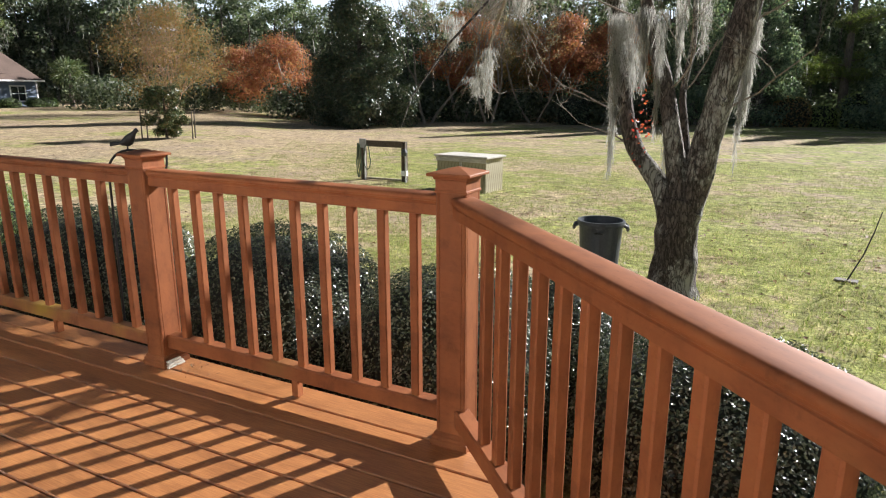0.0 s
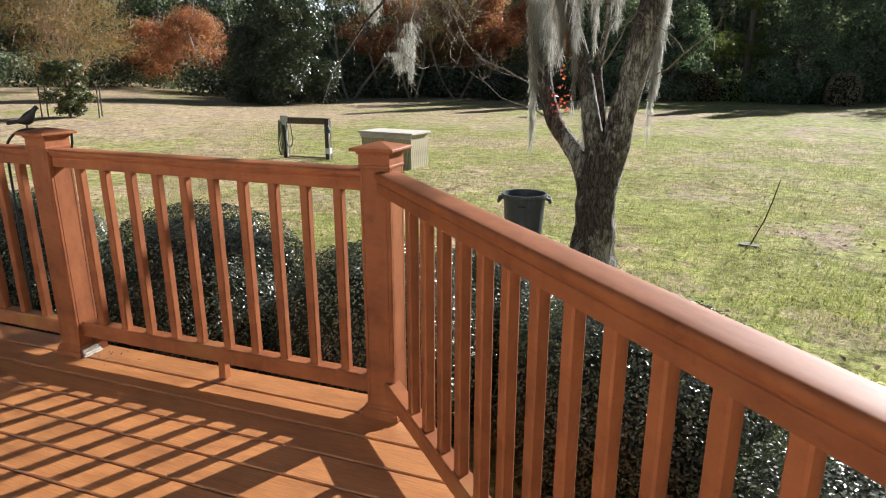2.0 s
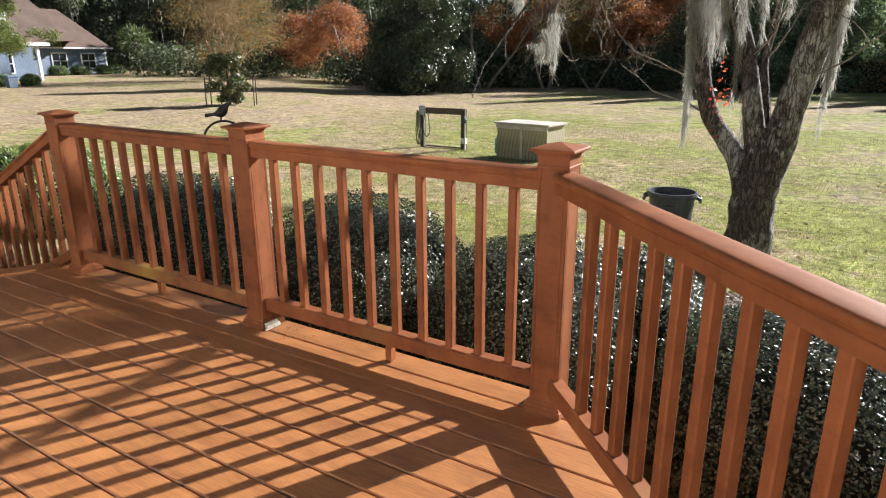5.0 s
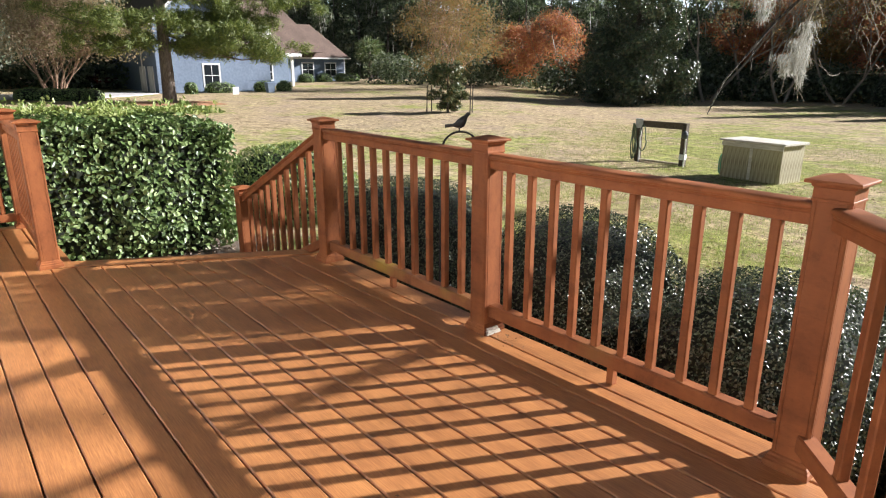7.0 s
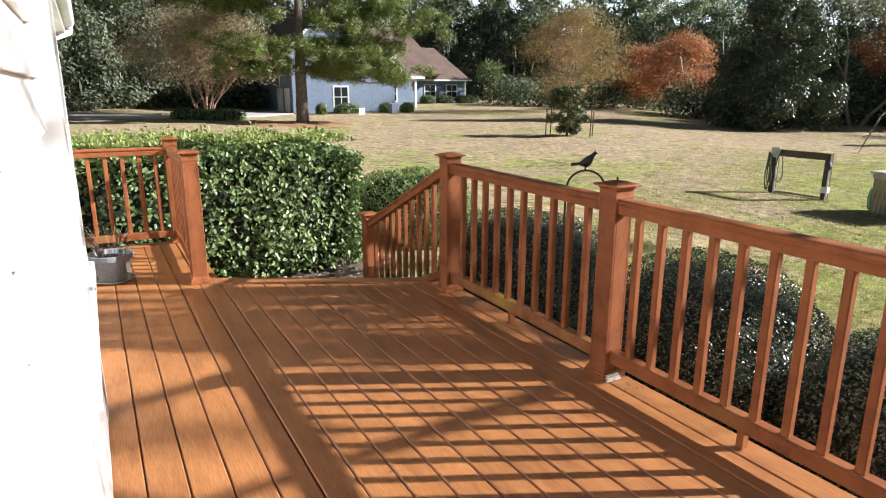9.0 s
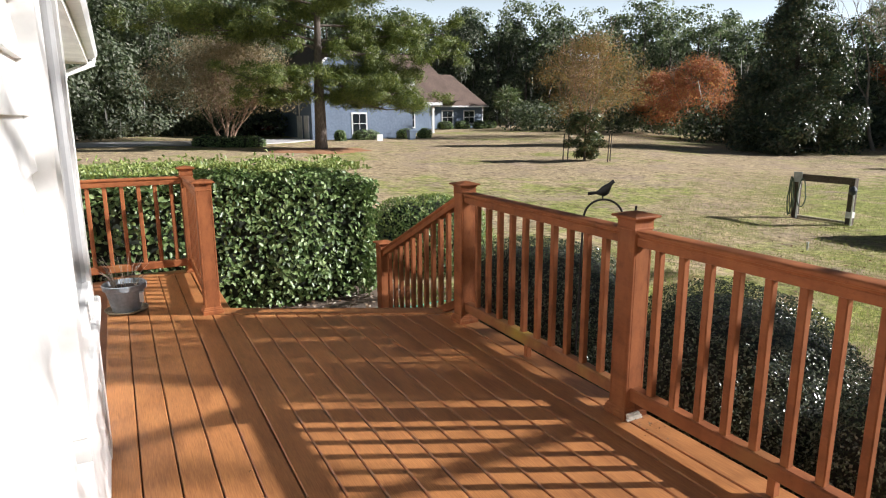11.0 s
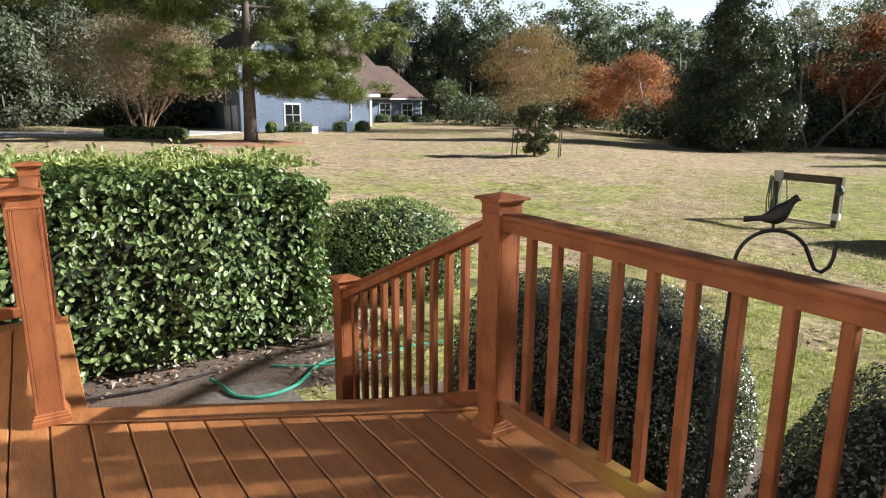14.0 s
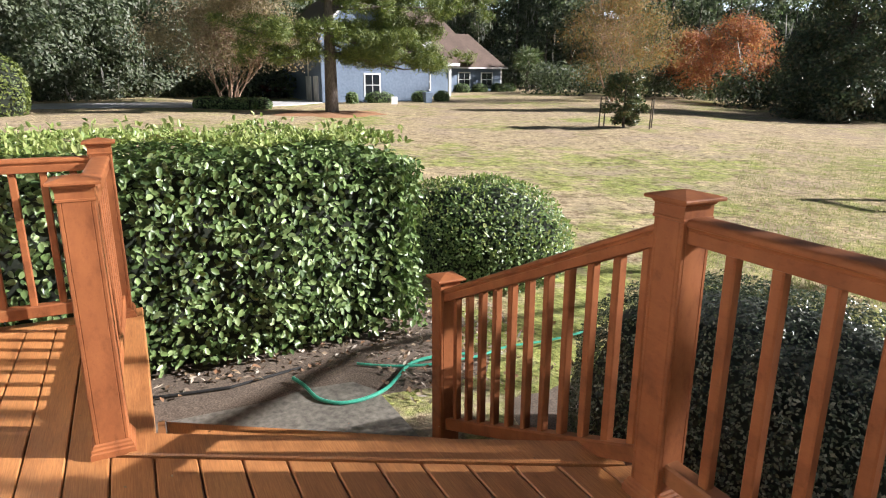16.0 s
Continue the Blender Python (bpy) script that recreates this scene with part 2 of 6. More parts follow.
def lawn_material():
    m, nt, b = node_mat("lawn_grass")
    big = noise_of(nt, 0.16, 4)
    mid = noise_of(nt, 1.1, 5, (1, 1, 1), "Object", 0.65)
    fine = noise_of(nt, 26, 6, (1, 1, 1), "Object", 0.7)
    tan = ramp_of(nt, fine, [(0.30, (0.19, 0.145, 0.085)), (0.70, (0.62, 0.50, 0.33))])
    green = ramp_of(nt, fine, [(0.30, (0.105, 0.135, 0.03)), (0.70, (0.43, 0.45, 0.15))])
    tco, spl, mrx = nt.nodes.new("ShaderNodeTexCoord"), nt.nodes.new("ShaderNodeSeparateXYZ"), nt.nodes.new("ShaderNodeMapRange")
    nt.links.new(tco.outputs["Object"], spl.inputs[0])
    nt.links.new(spl.outputs["X"], mrx.inputs[0])
    mrx.inputs["From Min"].default_value, mrx.inputs["From Max"].default_value = -24, 3
    mrx.inputs["To Min"].default_value, mrx.inputs["To Max"].default_value = -0.05, 0.055
    add = nt.nodes.new("ShaderNodeMath")
    nt.links.new(mix_of(nt, 0.5, big, mid), add.inputs[0])
    nt.links.new(mrx.outputs[0], add.inputs[1])
    patch = add.outputs[0]
    c = mix_of(nt, ramp_of(nt, patch, [(0.455, (0, 0, 0)), (0.535, (0.95, 0.95, 0.95))]), tan, green)
    clump = ramp_of(nt, noise_of(nt, 5.5, 9, (1, 1, 1), "Object", 0.8), [(0.38, (0.40, 0.38, 0.34)), (0.50, (0.97, 0.97, 0.97)), (0.62, (1.38, 1.36, 1.30))])
    c = mix_of(nt, 1.0, c, clump, "MULTIPLY")
    tuss = ramp_of(nt, noise_of(nt, 1.9, 7, (1, 1, 1), "Object", 0.72), [(0.36, (0.62, 0.58, 0.55)), (0.48, (1.0, 1.0, 1.0)), (0.64, (1.22, 1.20, 1.12))])
    c = mix_of(nt, 1.0, c, tuss, "MULTIPLY")
    bare = noise_of(nt, 0.55, 6, (1, 1, 1), "Object", 0.7)
    c = mix_of(nt, ramp_of(nt, bare, [(0.52, (0, 0, 0)), (0.60, (0.85, 0.85, 0.85))]), c, mix_of(nt, 1.0, (0.37, 0.285, 0.21), clump, "MULTIPLY"))
    nt.links.new(c, b.inputs["Base Color"])
    b.inputs["Roughness"].default_value = 0.95
    b.inputs["Specular IOR Level"].default_value = 0.1
    bump_of(nt, fine, b, 0.9, 0.03)
    return m


M_LAWN = lawn_material()


def glass_material(name, tint):
    m, nt, b = node_mat(name)
    b.inputs["Base Color"].default_value = (*tint, 1)
    b.inputs["Roughness"].default_value = 0.03
    b.inputs["Specular IOR Level"].default_value = 0.8
    return m


M_GLASS = glass_material("dark_window", (0.02, 0.024, 0.028))

# ---- building blocks ----


class Geo:
    """Vertices and faces of one mesh."""

    def __init__(self):
        self.v, self.f = [], []

    def add(self, verts, faces):
        n = len(self.v)
        self.v += [tuple(p) for p in verts]
        self.f += [tuple(i + n for i in face) for face in faces]
        return self

    def prism(self, plan, z0, z1, bevel=0.0):
        """A plan (counter-clockwise) drawn up from z0 to z1, its top edge chamfered."""
        n = len(plan)
        if not bevel:
            vs = [(x, y, z0) for x, y in plan] + [(x, y, z1) for x, y in plan]
            fs = [tuple(range(n))[::-1], tuple(range(n, 2 * n))]
            fs += [(i, (i + 1) % n, n + (i + 1) % n, n + i) for i in range(n)]
            return self.add(vs, fs)
        ins = []
        for i in range(n):
            p, q, r = Vector(plan[i - 1]), Vector(plan[i]), Vector(plan[(i + 1) % n])
            d1, d2 = (q - p).normalized(), (r - q).normalized()
            n1, n2 = Vector((-d1.y, d1.x)), Vector((-d2.y, d2.x))
            k = bevel / max(0.3, 1 + n1.dot(n2))
            ins.append(q + (n1 + n2) * k)
        vs = [(x, y, z0) for x, y in plan] + [(x, y, z1 - bevel) for x, y in plan] + [(x, y, z1) for x, y in ins]
        fs = [tuple(range(n))[::-1], tuple(range(2 * n, 3 * n))]
        for k in (0, n):
            fs += [(k + i, k + (i + 1) % n, k + n + (i + 1) % n, k + n + i) for i in range(n)]
        return self.add(vs, fs)

    def box(self, x0, y0, z0, x1, y1, z1, bevel=0.0):
        return self.prism([(x0, y0), (x1, y0), (x1, y1), (x0, y1)], z0, z1, bevel)

    def rings(self, rings, close=True):
        """Skin over rings of equally many points, ends capped."""
        k = len(rings[0])
        vs = [p for r in rings for p in r]
        fs = [(i * k + j, i * k + (j + 1) % k, (i + 1) * k + (j + 1) % k, (i + 1) * k + j)
              for i in range(len(rings) - 1) for j in range(k)]
        if close:
            fs += [tuple(range(k))[::-1], tuple(range((len(rings) - 1) * k, len(rings) * k))]
        return self.add(vs, fs)

    def square_stack(self, levels):
        """Square sections (z, half width) stacked, about the z axis."""
        return self.rings([[(-h, -h, z), (h, -h, z), (h, h, z), (-h, h, z)] for z, h in levels])

    def lathe(self, levels, k=24):
        return self.rings([[(r * math.cos(2 * math.pi * j / k), r * math.sin(2 * math.pi * j / k), z) for j in range(k)] for z, r in levels])

    def sweep(self, a, b, profile):
        """A profile (u across, w up) drawn straight from a to b."""
        a, b = Vector(a), Vector(b)
        d = (b - a).normalized()
        side = Vector((d.y, -d.x, 0)).normalized()
        up = Vector((0, 0, 1))
        return self.rings([[tuple(p + side * u + up * w) for u, w in profile] for p in (a, b)])

    def tube(self, pts, radii, k=6):
        pts = [Vector(p) for p in pts]
        rings = []
        side = None
        for i, p in enumerate(pts):
            d = (pts[min(i + 1, len(pts) - 1)] - pts[max(i - 1, 0)]).normalized()
            if side is None:
                side = d.orthogonal().normalized()
            else:
                side = (side - d * side.dot(d)).normalized()
            o = d.cross(side)
            rings.append([tuple(p + (side * math.cos(2 * math.pi * j / k) + o * math.sin(2 * math.pi * j / k)) * radii[i]) for j in range(k)])
        return self.rings(rings)

    def rough_tube(self, pts, radii, k=20, steps=10, amount=0.10):
        """A tube resampled finely, its skin lumpy."""
        fine, rad = [], []
        m = len(pts) - 1
        for i in range(m):
            for s in range(steps):
                t = s / steps
                p0, p1, p2, p3 = (Vector(pts[max(0, min(m, i + d))]) for d in (-1, 0, 1, 2))
                fine.append(0.5 * ((2 * p1) + (p2 - p0) * t + (2 * p0 - 5 * p1 + 4 * p2 - p3) * t * t + (3 * p1 - p0 - 3 * p2 + p3) * t ** 3))
                rad.append(radii[i] * (1 - t) + radii[i + 1] * t)
        fine.append(Vector(pts[-1]))
        rad.append(radii[-1])
        first = len(self.v)
        self.tube(fine, rad, k)
        for i in range(first, len(self.v)):
            c = fine[(i - first) // k]
            v = Vector(self.v[i])
            q = noise.noise(v * 3.5) * 0.9 + noise.noise(Vector((v.x * 14, v.y * 14, v.z * 4))) * 0.7
            self.v[i] = tuple(c + (v - c) * (1 + amount * q))
        return self

    def mesh(self, name, smooth=False):
        me = bpy.data.meshes.new(name)
        me.from_pydata(self.v, [], self.f)
        if smooth:
            me.polygons.foreach_set("use_smooth", [True] * len(me.polygons))
            me.set_sharp_from_angle(angle=radians(38))
        me.update()
        return me


def part(name, geo, material, parent=None, label="", at=None, smooth=False):
    me = geo if isinstance(geo, bpy.types.Mesh) else geo.mesh(name, smooth)
    if material and not me.materials:
        me.materials.append(material)
    ob = new(name, me)
    if parent:
        ob.parent = parent
    if at:
        ob.matrix_basis = at
    return tagged(ob, label)


def thing(name, label, category, at=None, group="", kind=""):
    ob = new(name)
    ob.empty_display_size = 0.1
    if at:
        ob.matrix_basis = at
    return tagged(ob, label, category, group, kind)


rng = np.random.default_rng(7)


def unit(n):
    d = rng.normal(size=(n, 3))
    return d / np.linalg.norm(d, axis=1)[:, None]


def leaf_mesh(name, P, N, L, W, fold=0.25, T=None, oval=False):
    """Folded lozenge leaves at P, facing N, of length L and width W; T: the way they point."""
    n = len(P)
    L, W = np.broadcast_to(L, n)[:, None], np.broadcast_to(W, n)[:, None]
    T = unit(n) if T is None else T + rng.normal(size=(n, 3)) * 0.15
    T = T - N * np.sum(T * N, axis=1)[:, None]
    T /= np.linalg.norm(T, axis=1)[:, None] + 1e-9
    B = np.cross(N, T)
    if oval:
        V = np.stack([P, P + T * L * 0.28 + B * W * 0.44 + N * W * fold, P + T * L * 0.68 + B * W * 0.42 + N * W * fold, P + T * L - N * W * 0.12,
                      P + T * L * 0.68 - B * W * 0.42 + N * W * fold, P + T * L * 0.28 - B * W * 0.44 + N * W * fold], axis=1).reshape(-1, 3)
        me = bpy.data.meshes.new(name)
        me.vertices.add(6 * n)
        me.vertices.foreach_set("co", V.reshape(-1).astype(np.float32))
        me.loops.add(8 * n)
        me.loops.foreach_set("vertex_index", ((np.arange(n) * 6)[:, None] + np.array([[0, 3, 2, 1, 0, 5, 4, 3]])).reshape(-1).astype(np.int32))
        me.polygons.add(2 * n)
        me.polygons.foreach_set("loop_start", (np.arange(2 * n) * 4).astype(np.int32))
        me.update(calc_edges=True)
        return me
    V = np.stack([P, P + T * L * 0.45 + B * W * 0.5 + N * W * fold, P + T * L, P + T * L * 0.45 - B * W * 0.5 + N * W * fold], axis=1).reshape(-1, 3)
    base = (np.arange(n) * 4)[:, None]
    idx = (base + np.array([[0, 1, 2, 0, 2, 3]])).reshape(-1)
    me = bpy.data.meshes.new(name)
    me.vertices.add(4 * n)
    me.vertices.foreach_set("co", V.reshape(-1).astype(np.float32))
    me.loops.add(6 * n)
    me.loops.foreach_set("vertex_index", idx.astype(np.int32))
    me.polygons.add(2 * n)
    me.polygons.foreach_set("loop_start", (np.arange(2 * n) * 3).astype(np.int32))
    me.update(calc_edges=True)
    return me


def blob_leaves(C, R, n, jitter=0.25, up=0.4):
    """Places and facings of n leaves on the shells of blobs at C with radii R (m x 3)."""
    C, R = np.asarray(C, float), np.asarray(R, float)
    if R.ndim == 1:
        R = np.repeat(R[:, None], 3, axis=1)
    w = np.mean(R, axis=1) ** 2
    i = rng.choice(len(C), n, p=w / w.sum())
    d = unit(n)
    P = C[i] + R[i] * d * (1 - jitter * rng.random(n)[:, None] ** 1.5)
    N = d + unit(n) * 0.6 + np.array([0, 0, up])
    return P, N / np.linalg.norm(N, axis=1)[:, None]


def ground_z(x, y):
    r = math.hypot(x, y)
    a = abs(math.degrees(math.atan2(y, -x)))
    near = -0.70 - 0.25 * min(1, max(0, (y - 2) / 9))
    g = 1 / (1 + math.exp(max(-30, min(30, (a - 48) / 3.0))))
    far = max(0, (min(r, 90) - 18) / 50)
    return near + (0.15 * min(1, max(0, (r - 14) / 20)) + far) * g

# ---- ground ----


def build_ground():
    g = Geo()
    k = 160
    radii = [0.0] + [1.2 * 1.085 ** i for i in range(80)]
    cx, cy = -3.0, 6.0
    rings = []
    for r in radii[1:]:
        row = []
        for j in range(k):
            a = 2 * math.pi * j / k
            x, y = cx + r * math.cos(a), cy + r * math.sin(a)
            row.append((x, y, ground_z(x, y) + 0.03 * noise.noise((x * 0.35, y * 0.35, 0)) * min(1, r / 6)))
        rings.append(row)
    g.rings(rings, close=False)
    n = len(g.v)
    g.v.append((cx, cy, ground_z(cx, cy)))
    g.f += [(n, j, (j + 1) % k) for j in range(k)]
    return part("ground", g, M_LAWN, None, smooth=True)


tagged(build_ground(), "patchy tan and green mown lawn in winter", "lawn", kind="structure")


def sheet(name, cx, cy, rx, ry, material, label, category, lift=0.02, dome=0.05, k=40):
    """A thin irregular bed that follows the ground."""
    g = Geo()
    rows = []
    for s in (1.0, 0.8, 0.55, 0.3, 0.08):
        row = []
        for j in range(k):
            a = 2 * math.pi * j / k
            q = s * (1 + 0.35 * noise.noise((math.cos(a) * 3 + cx, math.sin(a) * 2, cy)))
            x, y = cx + rx * q * math.cos(a), cy + ry * q * math.sin(a)
            row.append((x, y, ground_z(x, y) + lift + dome * (1 - s) + (0 if s < 1 else -lift - 0.04)))
        rows.append(row)
    g.rings(rows)
    ob = part(name, g, material, smooth=True)
    return tagged(ob, label, category, kind="structure")


sheet("straw_bed", -35.8, 10.3, 2.6, 3.0, M_STRAW, "orange pine straw spread round the pine trunk", "mulch", 0.03, 0.18)
sheet("mulch_bed", -1.5, 5.1, 1.9, 1.3, M_CHIPS, "pale wood chip mulch under the shrubs", "mulch", 0.015, 0.02)
sheet("mulch_bed_stairs", -7.4, 0.9, 1.5, 2.6, M_CHIPS, "dark leaf mulch below the hedge", "mulch", 0.015, 0.02)
sheet("mulch_bed_rail", -4.2, 3.2, 2.4, 1.2, M_CHIPS, "brown mulch below the rail shrubs", "mulch", 0.012, 0.01)


def build_drive():
    g = Geo()
    rows = []
    for i in range(25):
        t = i / 24
        y = -20 + 33 * t
        x = -41.0 - 2.2 * math.sin(t * 2.2) - (0 if t < 0.8 else (t - 0.8) * 30)
        rows.append([(x + 2.2, y, ground_z(x + 2.2, y) - 0.05), (x + 2.2, y, ground_z(x + 2.2, y) + 0.06), (x - 2.2, y, ground_z(x - 2.2, y) + 0.06), (x - 2.2, y, ground_z(x - 2.2, y) - 0.05)])
    g.rings(rows)
    return tagged(part("driveway", g, M_ASPH), "pale grey concrete driveway beside the lawn", "driveway", kind="structure")


build_drive()
slab = Geo().prism([(-4.9, 0.55), (-4.9, 1.88), (-5.75, 1.88), (-6.33, 1.86), (-6.52, 1.76), (-6.56, 1.47), (-6.50, 1.18), (-6.52, 0.5)][::-1], -0.80, -0.665, 0.012)
tagged(part("concrete_slab", slab, M_CONC), "damp grey concrete pad at the foot of the steps", "pavement", kind="structure")

# ---- own house: wall beside the deck, far corner, eave ----
WALL_Y = -0.297


def build_own_house():
    w = tagged(new("wall_house"), "sunlit white vinyl house wall beside the deck", "wall", kind="structure")
    # ends at x -1.0 to limit light bounced onto the railing
    part("wall_body", Geo().box(-3.24, -0.70, -0.9, -1.0, WALL_Y - 0.02, 2.35), M_WHITE, w)
    # lap siding on the near wall, above and below the window
    z = -0.1
    board = Geo().rings([[(x, WALL_Y - 0.02, 0), (x, WALL_Y + 0.004, 0), (x, WALL_Y - 0.010, 0.112), (x, WALL_Y - 0.02, 0.112)] for x in (-1.8, -1.0)]).mesh("siding_board")
    low = Geo().rings([[(x, WALL_Y - 0.02, 0), (x, WALL_Y + 0.004, 0), (x, WALL_Y - 0.010, 0.112), (x, WALL_Y - 0.02, 0.112)] for x in (-3.12, -1.8)]).mesh("siding_board")
    while z < 2.2:
        part("siding_board", board, M_WHITE, w, at=pose(0, 0, z))
        if z < 0.58 or z > 2.10:
            part("siding_board", low, M_WHITE, w, at=pose(0, 0, z))
        z += 0.112
    part("corner_board", Geo().box(-3.262, WALL_Y - 0.14, -0.5, -3.13, WALL_Y + 0.008, 2.35, 0.004), M_WHITE, w)
    # unseen stretch right of x -1.05 is set back to weaken bounced light
    part("back_wall", Geo().prism([(-10.15, -7.0), (3.2, -7.0), (3.2, -2.6), (-1.05, -2.6), (-1.05, -0.72), (-10.15, -0.72)], -0.8, 2.20), M_WHITE, w)
    part("far_corner_board", Geo().box(-10.18, -0.82, -0.8, -10.06, -0.705, 2.20, 0.006), M_WHITE, w)
    win = tagged(new("window_1"), "white vinyl window with dark reflecting glass", "window", kind="structure")
    for x0, x1, z0, z1 in ((-3.12, -3.0, 0.74, 2.10), (-3.0, -1.92, 0.74, 0.84), (-3.0, -1.92, 2.0, 2.10)):
        part("frame", Geo().box(x0, WALL_Y - 0.05, z0, x1, WALL_Y + 0.014, z1, 0.006), M_WHITE, win)
    part("casing", Geo().box(-1.935, WALL_Y - 0.05, 0.74, -1.80, WALL_Y + 0.036, 2.10, 0.008), M_WHITE, win, "thick dirty cream casing board")
    part("inner_frame", Geo().box(-2.985, WALL_Y - 0.044, 0.845, -2.955, WALL_Y + 0.002, 1.995, 0.004), M_TRIM, win)
    part("pane", Geo().box(-3.0, WALL_Y - 0.045, 0.84, -1.92, WALL_Y - 0.012, 2.0), M_GLASS, win)
    part("sill", Geo().box(-3.16, WALL_Y - 0.04, 0.69, -1.78, WALL_Y + 0.035, 0.738, 0.008), M_WHITE, win)
    eave = tagged(new("roof_eave"), "white soffit and gutter under a brown shingle roof", "roof", kind="structure")
    part("soffit", Geo().box(-10.5, -0.80, 2.205, -3.3, -0.38, 2.26), M_WHITE, eave)
    part("fascia", Geo().box(-10.5, -0.378, 2.19, -3.3, -0.35, 2.38), M_WHITE, eave)
    part("shingles", Geo().rings([[(x, -0.29, 2.385), (x, -0.29, 2.42), (x, -4.2, 4.9), (x, -4.2, 4.85)] for x in (-10.6, 1.2)]), M_ROOF, eave)
    prof = [(0.0, 0.0), (0.09, 0.01), (0.12, 0.06), (0.12, 0.11), (0.105, 0.11), (0.10, 0.06), (0.08, 0.025), (0.015, 0.02), (0.015, 0.11), (0.0, 0.11)]
    part("gutter", Geo().rings([[(x, -0.348 + u, 2.27 + w) for u, w in prof] for x in (-10.5, -3.3)]), M_TRIM, eave)
    dsp = tagged(new("downspout"), "white metal downspout at the house corner", "downspout")
    part("pipe", Geo().tube([(-10.35, -0.29, 2.30), (-10.34, -0.30, 2.20), (-10.10, -0.62, 2.05), (-10.09, -0.66, 1.95), (-10.09, -0.66, -0.55)], [0.042] * 5, 8), M_TRIM, dsp)
    lan = tagged(new("wall_lantern"), "small black lantern on the white wall", "lantern")
    part("lantern_body", Geo().square_stack([(0, 0.03), (0.02, 0.06), (0.22, 0.07), (0.24, 0.09), (0.30, 0.02)]), M_BLACK, lan, at=pose(-7.95, -0.65, 1.19) @ Matrix.Diagonal((0.5, 0.5, 0.5, 1)))
    part("bracket", Geo().box(-7.97, -0.718, 1.24, -7.93, -0.655, 1.28), M_BLACK, lan)
    ext = tagged(new("downspout_outlet"), "short white downspout outlet at the deck corner", "downspout")
    part("spout", Geo().prism([(-3.95, -0.42), (-3.72, -0.42), (-3.72, -0.33), (-3.95, -0.33)], 0.003, 0.33, 0.012), M_TRIM, ext)
    part("wall_stub", Geo().box(-10.45, -0.70, -0.8, -10.20, -0.40, 0.72, 0.02), M_WHITE, w)


build_own_house()

# ---- deck ----
PITCH, BW = 0.1425, 0.136
Y0 = 0.39 - PITCH * 5


def left_x(y):
    return -6.78 if y < 0.385 else -5.10 + (min(y, 2.05) - 0.4) * 0.537


def right_x(y):
    return min(-0.77 + (2.07 - y) * 0.98, 3.2)


deck = tagged(new("floor_deck"), "orange-brown composite deck boards with dark gaps", "deck", kind="structure")


def build_planks():
    for k in range(17):
        a, b = Y0 + PITCH * k, Y0 + PITCH * k + BW
        if a > 2.09:
            break
        ym = (a + b) / 2
        skew = 0.0 if a < 0.38 else 1.0
        la, lb = (left_x(a), left_x(b)) if skew else (-6.62, -6.62)
        plan = [(la + 0.004, a), (right_x(a), a), (right_x(b), b), (lb + 0.004, b)]
        part("plank", Geo().prism(plan, -0.026, 0.0, 0.0045), M_DECK, deck)
    for k in range(-16, 0):
        a, b = Y0 + PITCH * k, Y0 + PITCH * k + BW
        part("plank", Geo().prism([(-0.99, a), (right_x(a), a), (right_x(b), b), (-0.99, b)], -0.026, 0.0, 0.0045), M_DECK, deck)
    part("plank", Geo().prism([(-6.62, 0.396), (-5.108, 0.396), (-5.20, 0.54), (-6.62, 0.54)], -0.026, 0.0, 0.0045), M_DECK, deck)
    part("plank", Geo().prism([(-6.77, Y0), (-6.626, Y0), (-6.626, 0.54), (-6.77, 0.54)], -0.026, 0.0, 0.0045), M_DECK, deck)
    # border board at the head of the stairs, a little proud
    part("plank", Geo().prism([(-5.115, 0.40), (-5.24, 0.47), (-4.36, 2.11), (-4.235, 2.04)][::-1], -0.03, 0.004, 0.006), M_DECK, deck)
    part("plank", Geo().prism([(-6.76, 0.528), (-5.21, 0.528), (-5.21, 0.539), (-6.76, 0.539)], -0.2, -0.027), M_DECK, deck)
    under = Geo().prism([(-6.74, -0.9), (-0.99, -0.9), (-0.99, -2.6), (3.2, -2.6), (3.2, -1.93), (0.5, 0.75), (-0.86, 2.07), (-4.3, 2.07), (-5.14, 0.48), (-6.74, 0.48)], -0.22, -0.031)
    part("joists", under, M_RIM, deck)
    skirt = Geo()
    for p, q in (((-4.28, 2.085), (-0.83, 2.085)), ((-0.83, 2.085), (3.2, -1.93)), ((-6.755, -0.9), (-6.755, 0.47)), ((-6.755, 0.515), (-5.25, 0.515))):
        skirt.sweep((*p, 0), (*q, 0), [(-0.012, -0.75), (0.012, -0.75), (0.012, -0.03), (-0.012, -0.03)])
    part("skirt_board", skirt, M_RIM, deck)


build_planks()


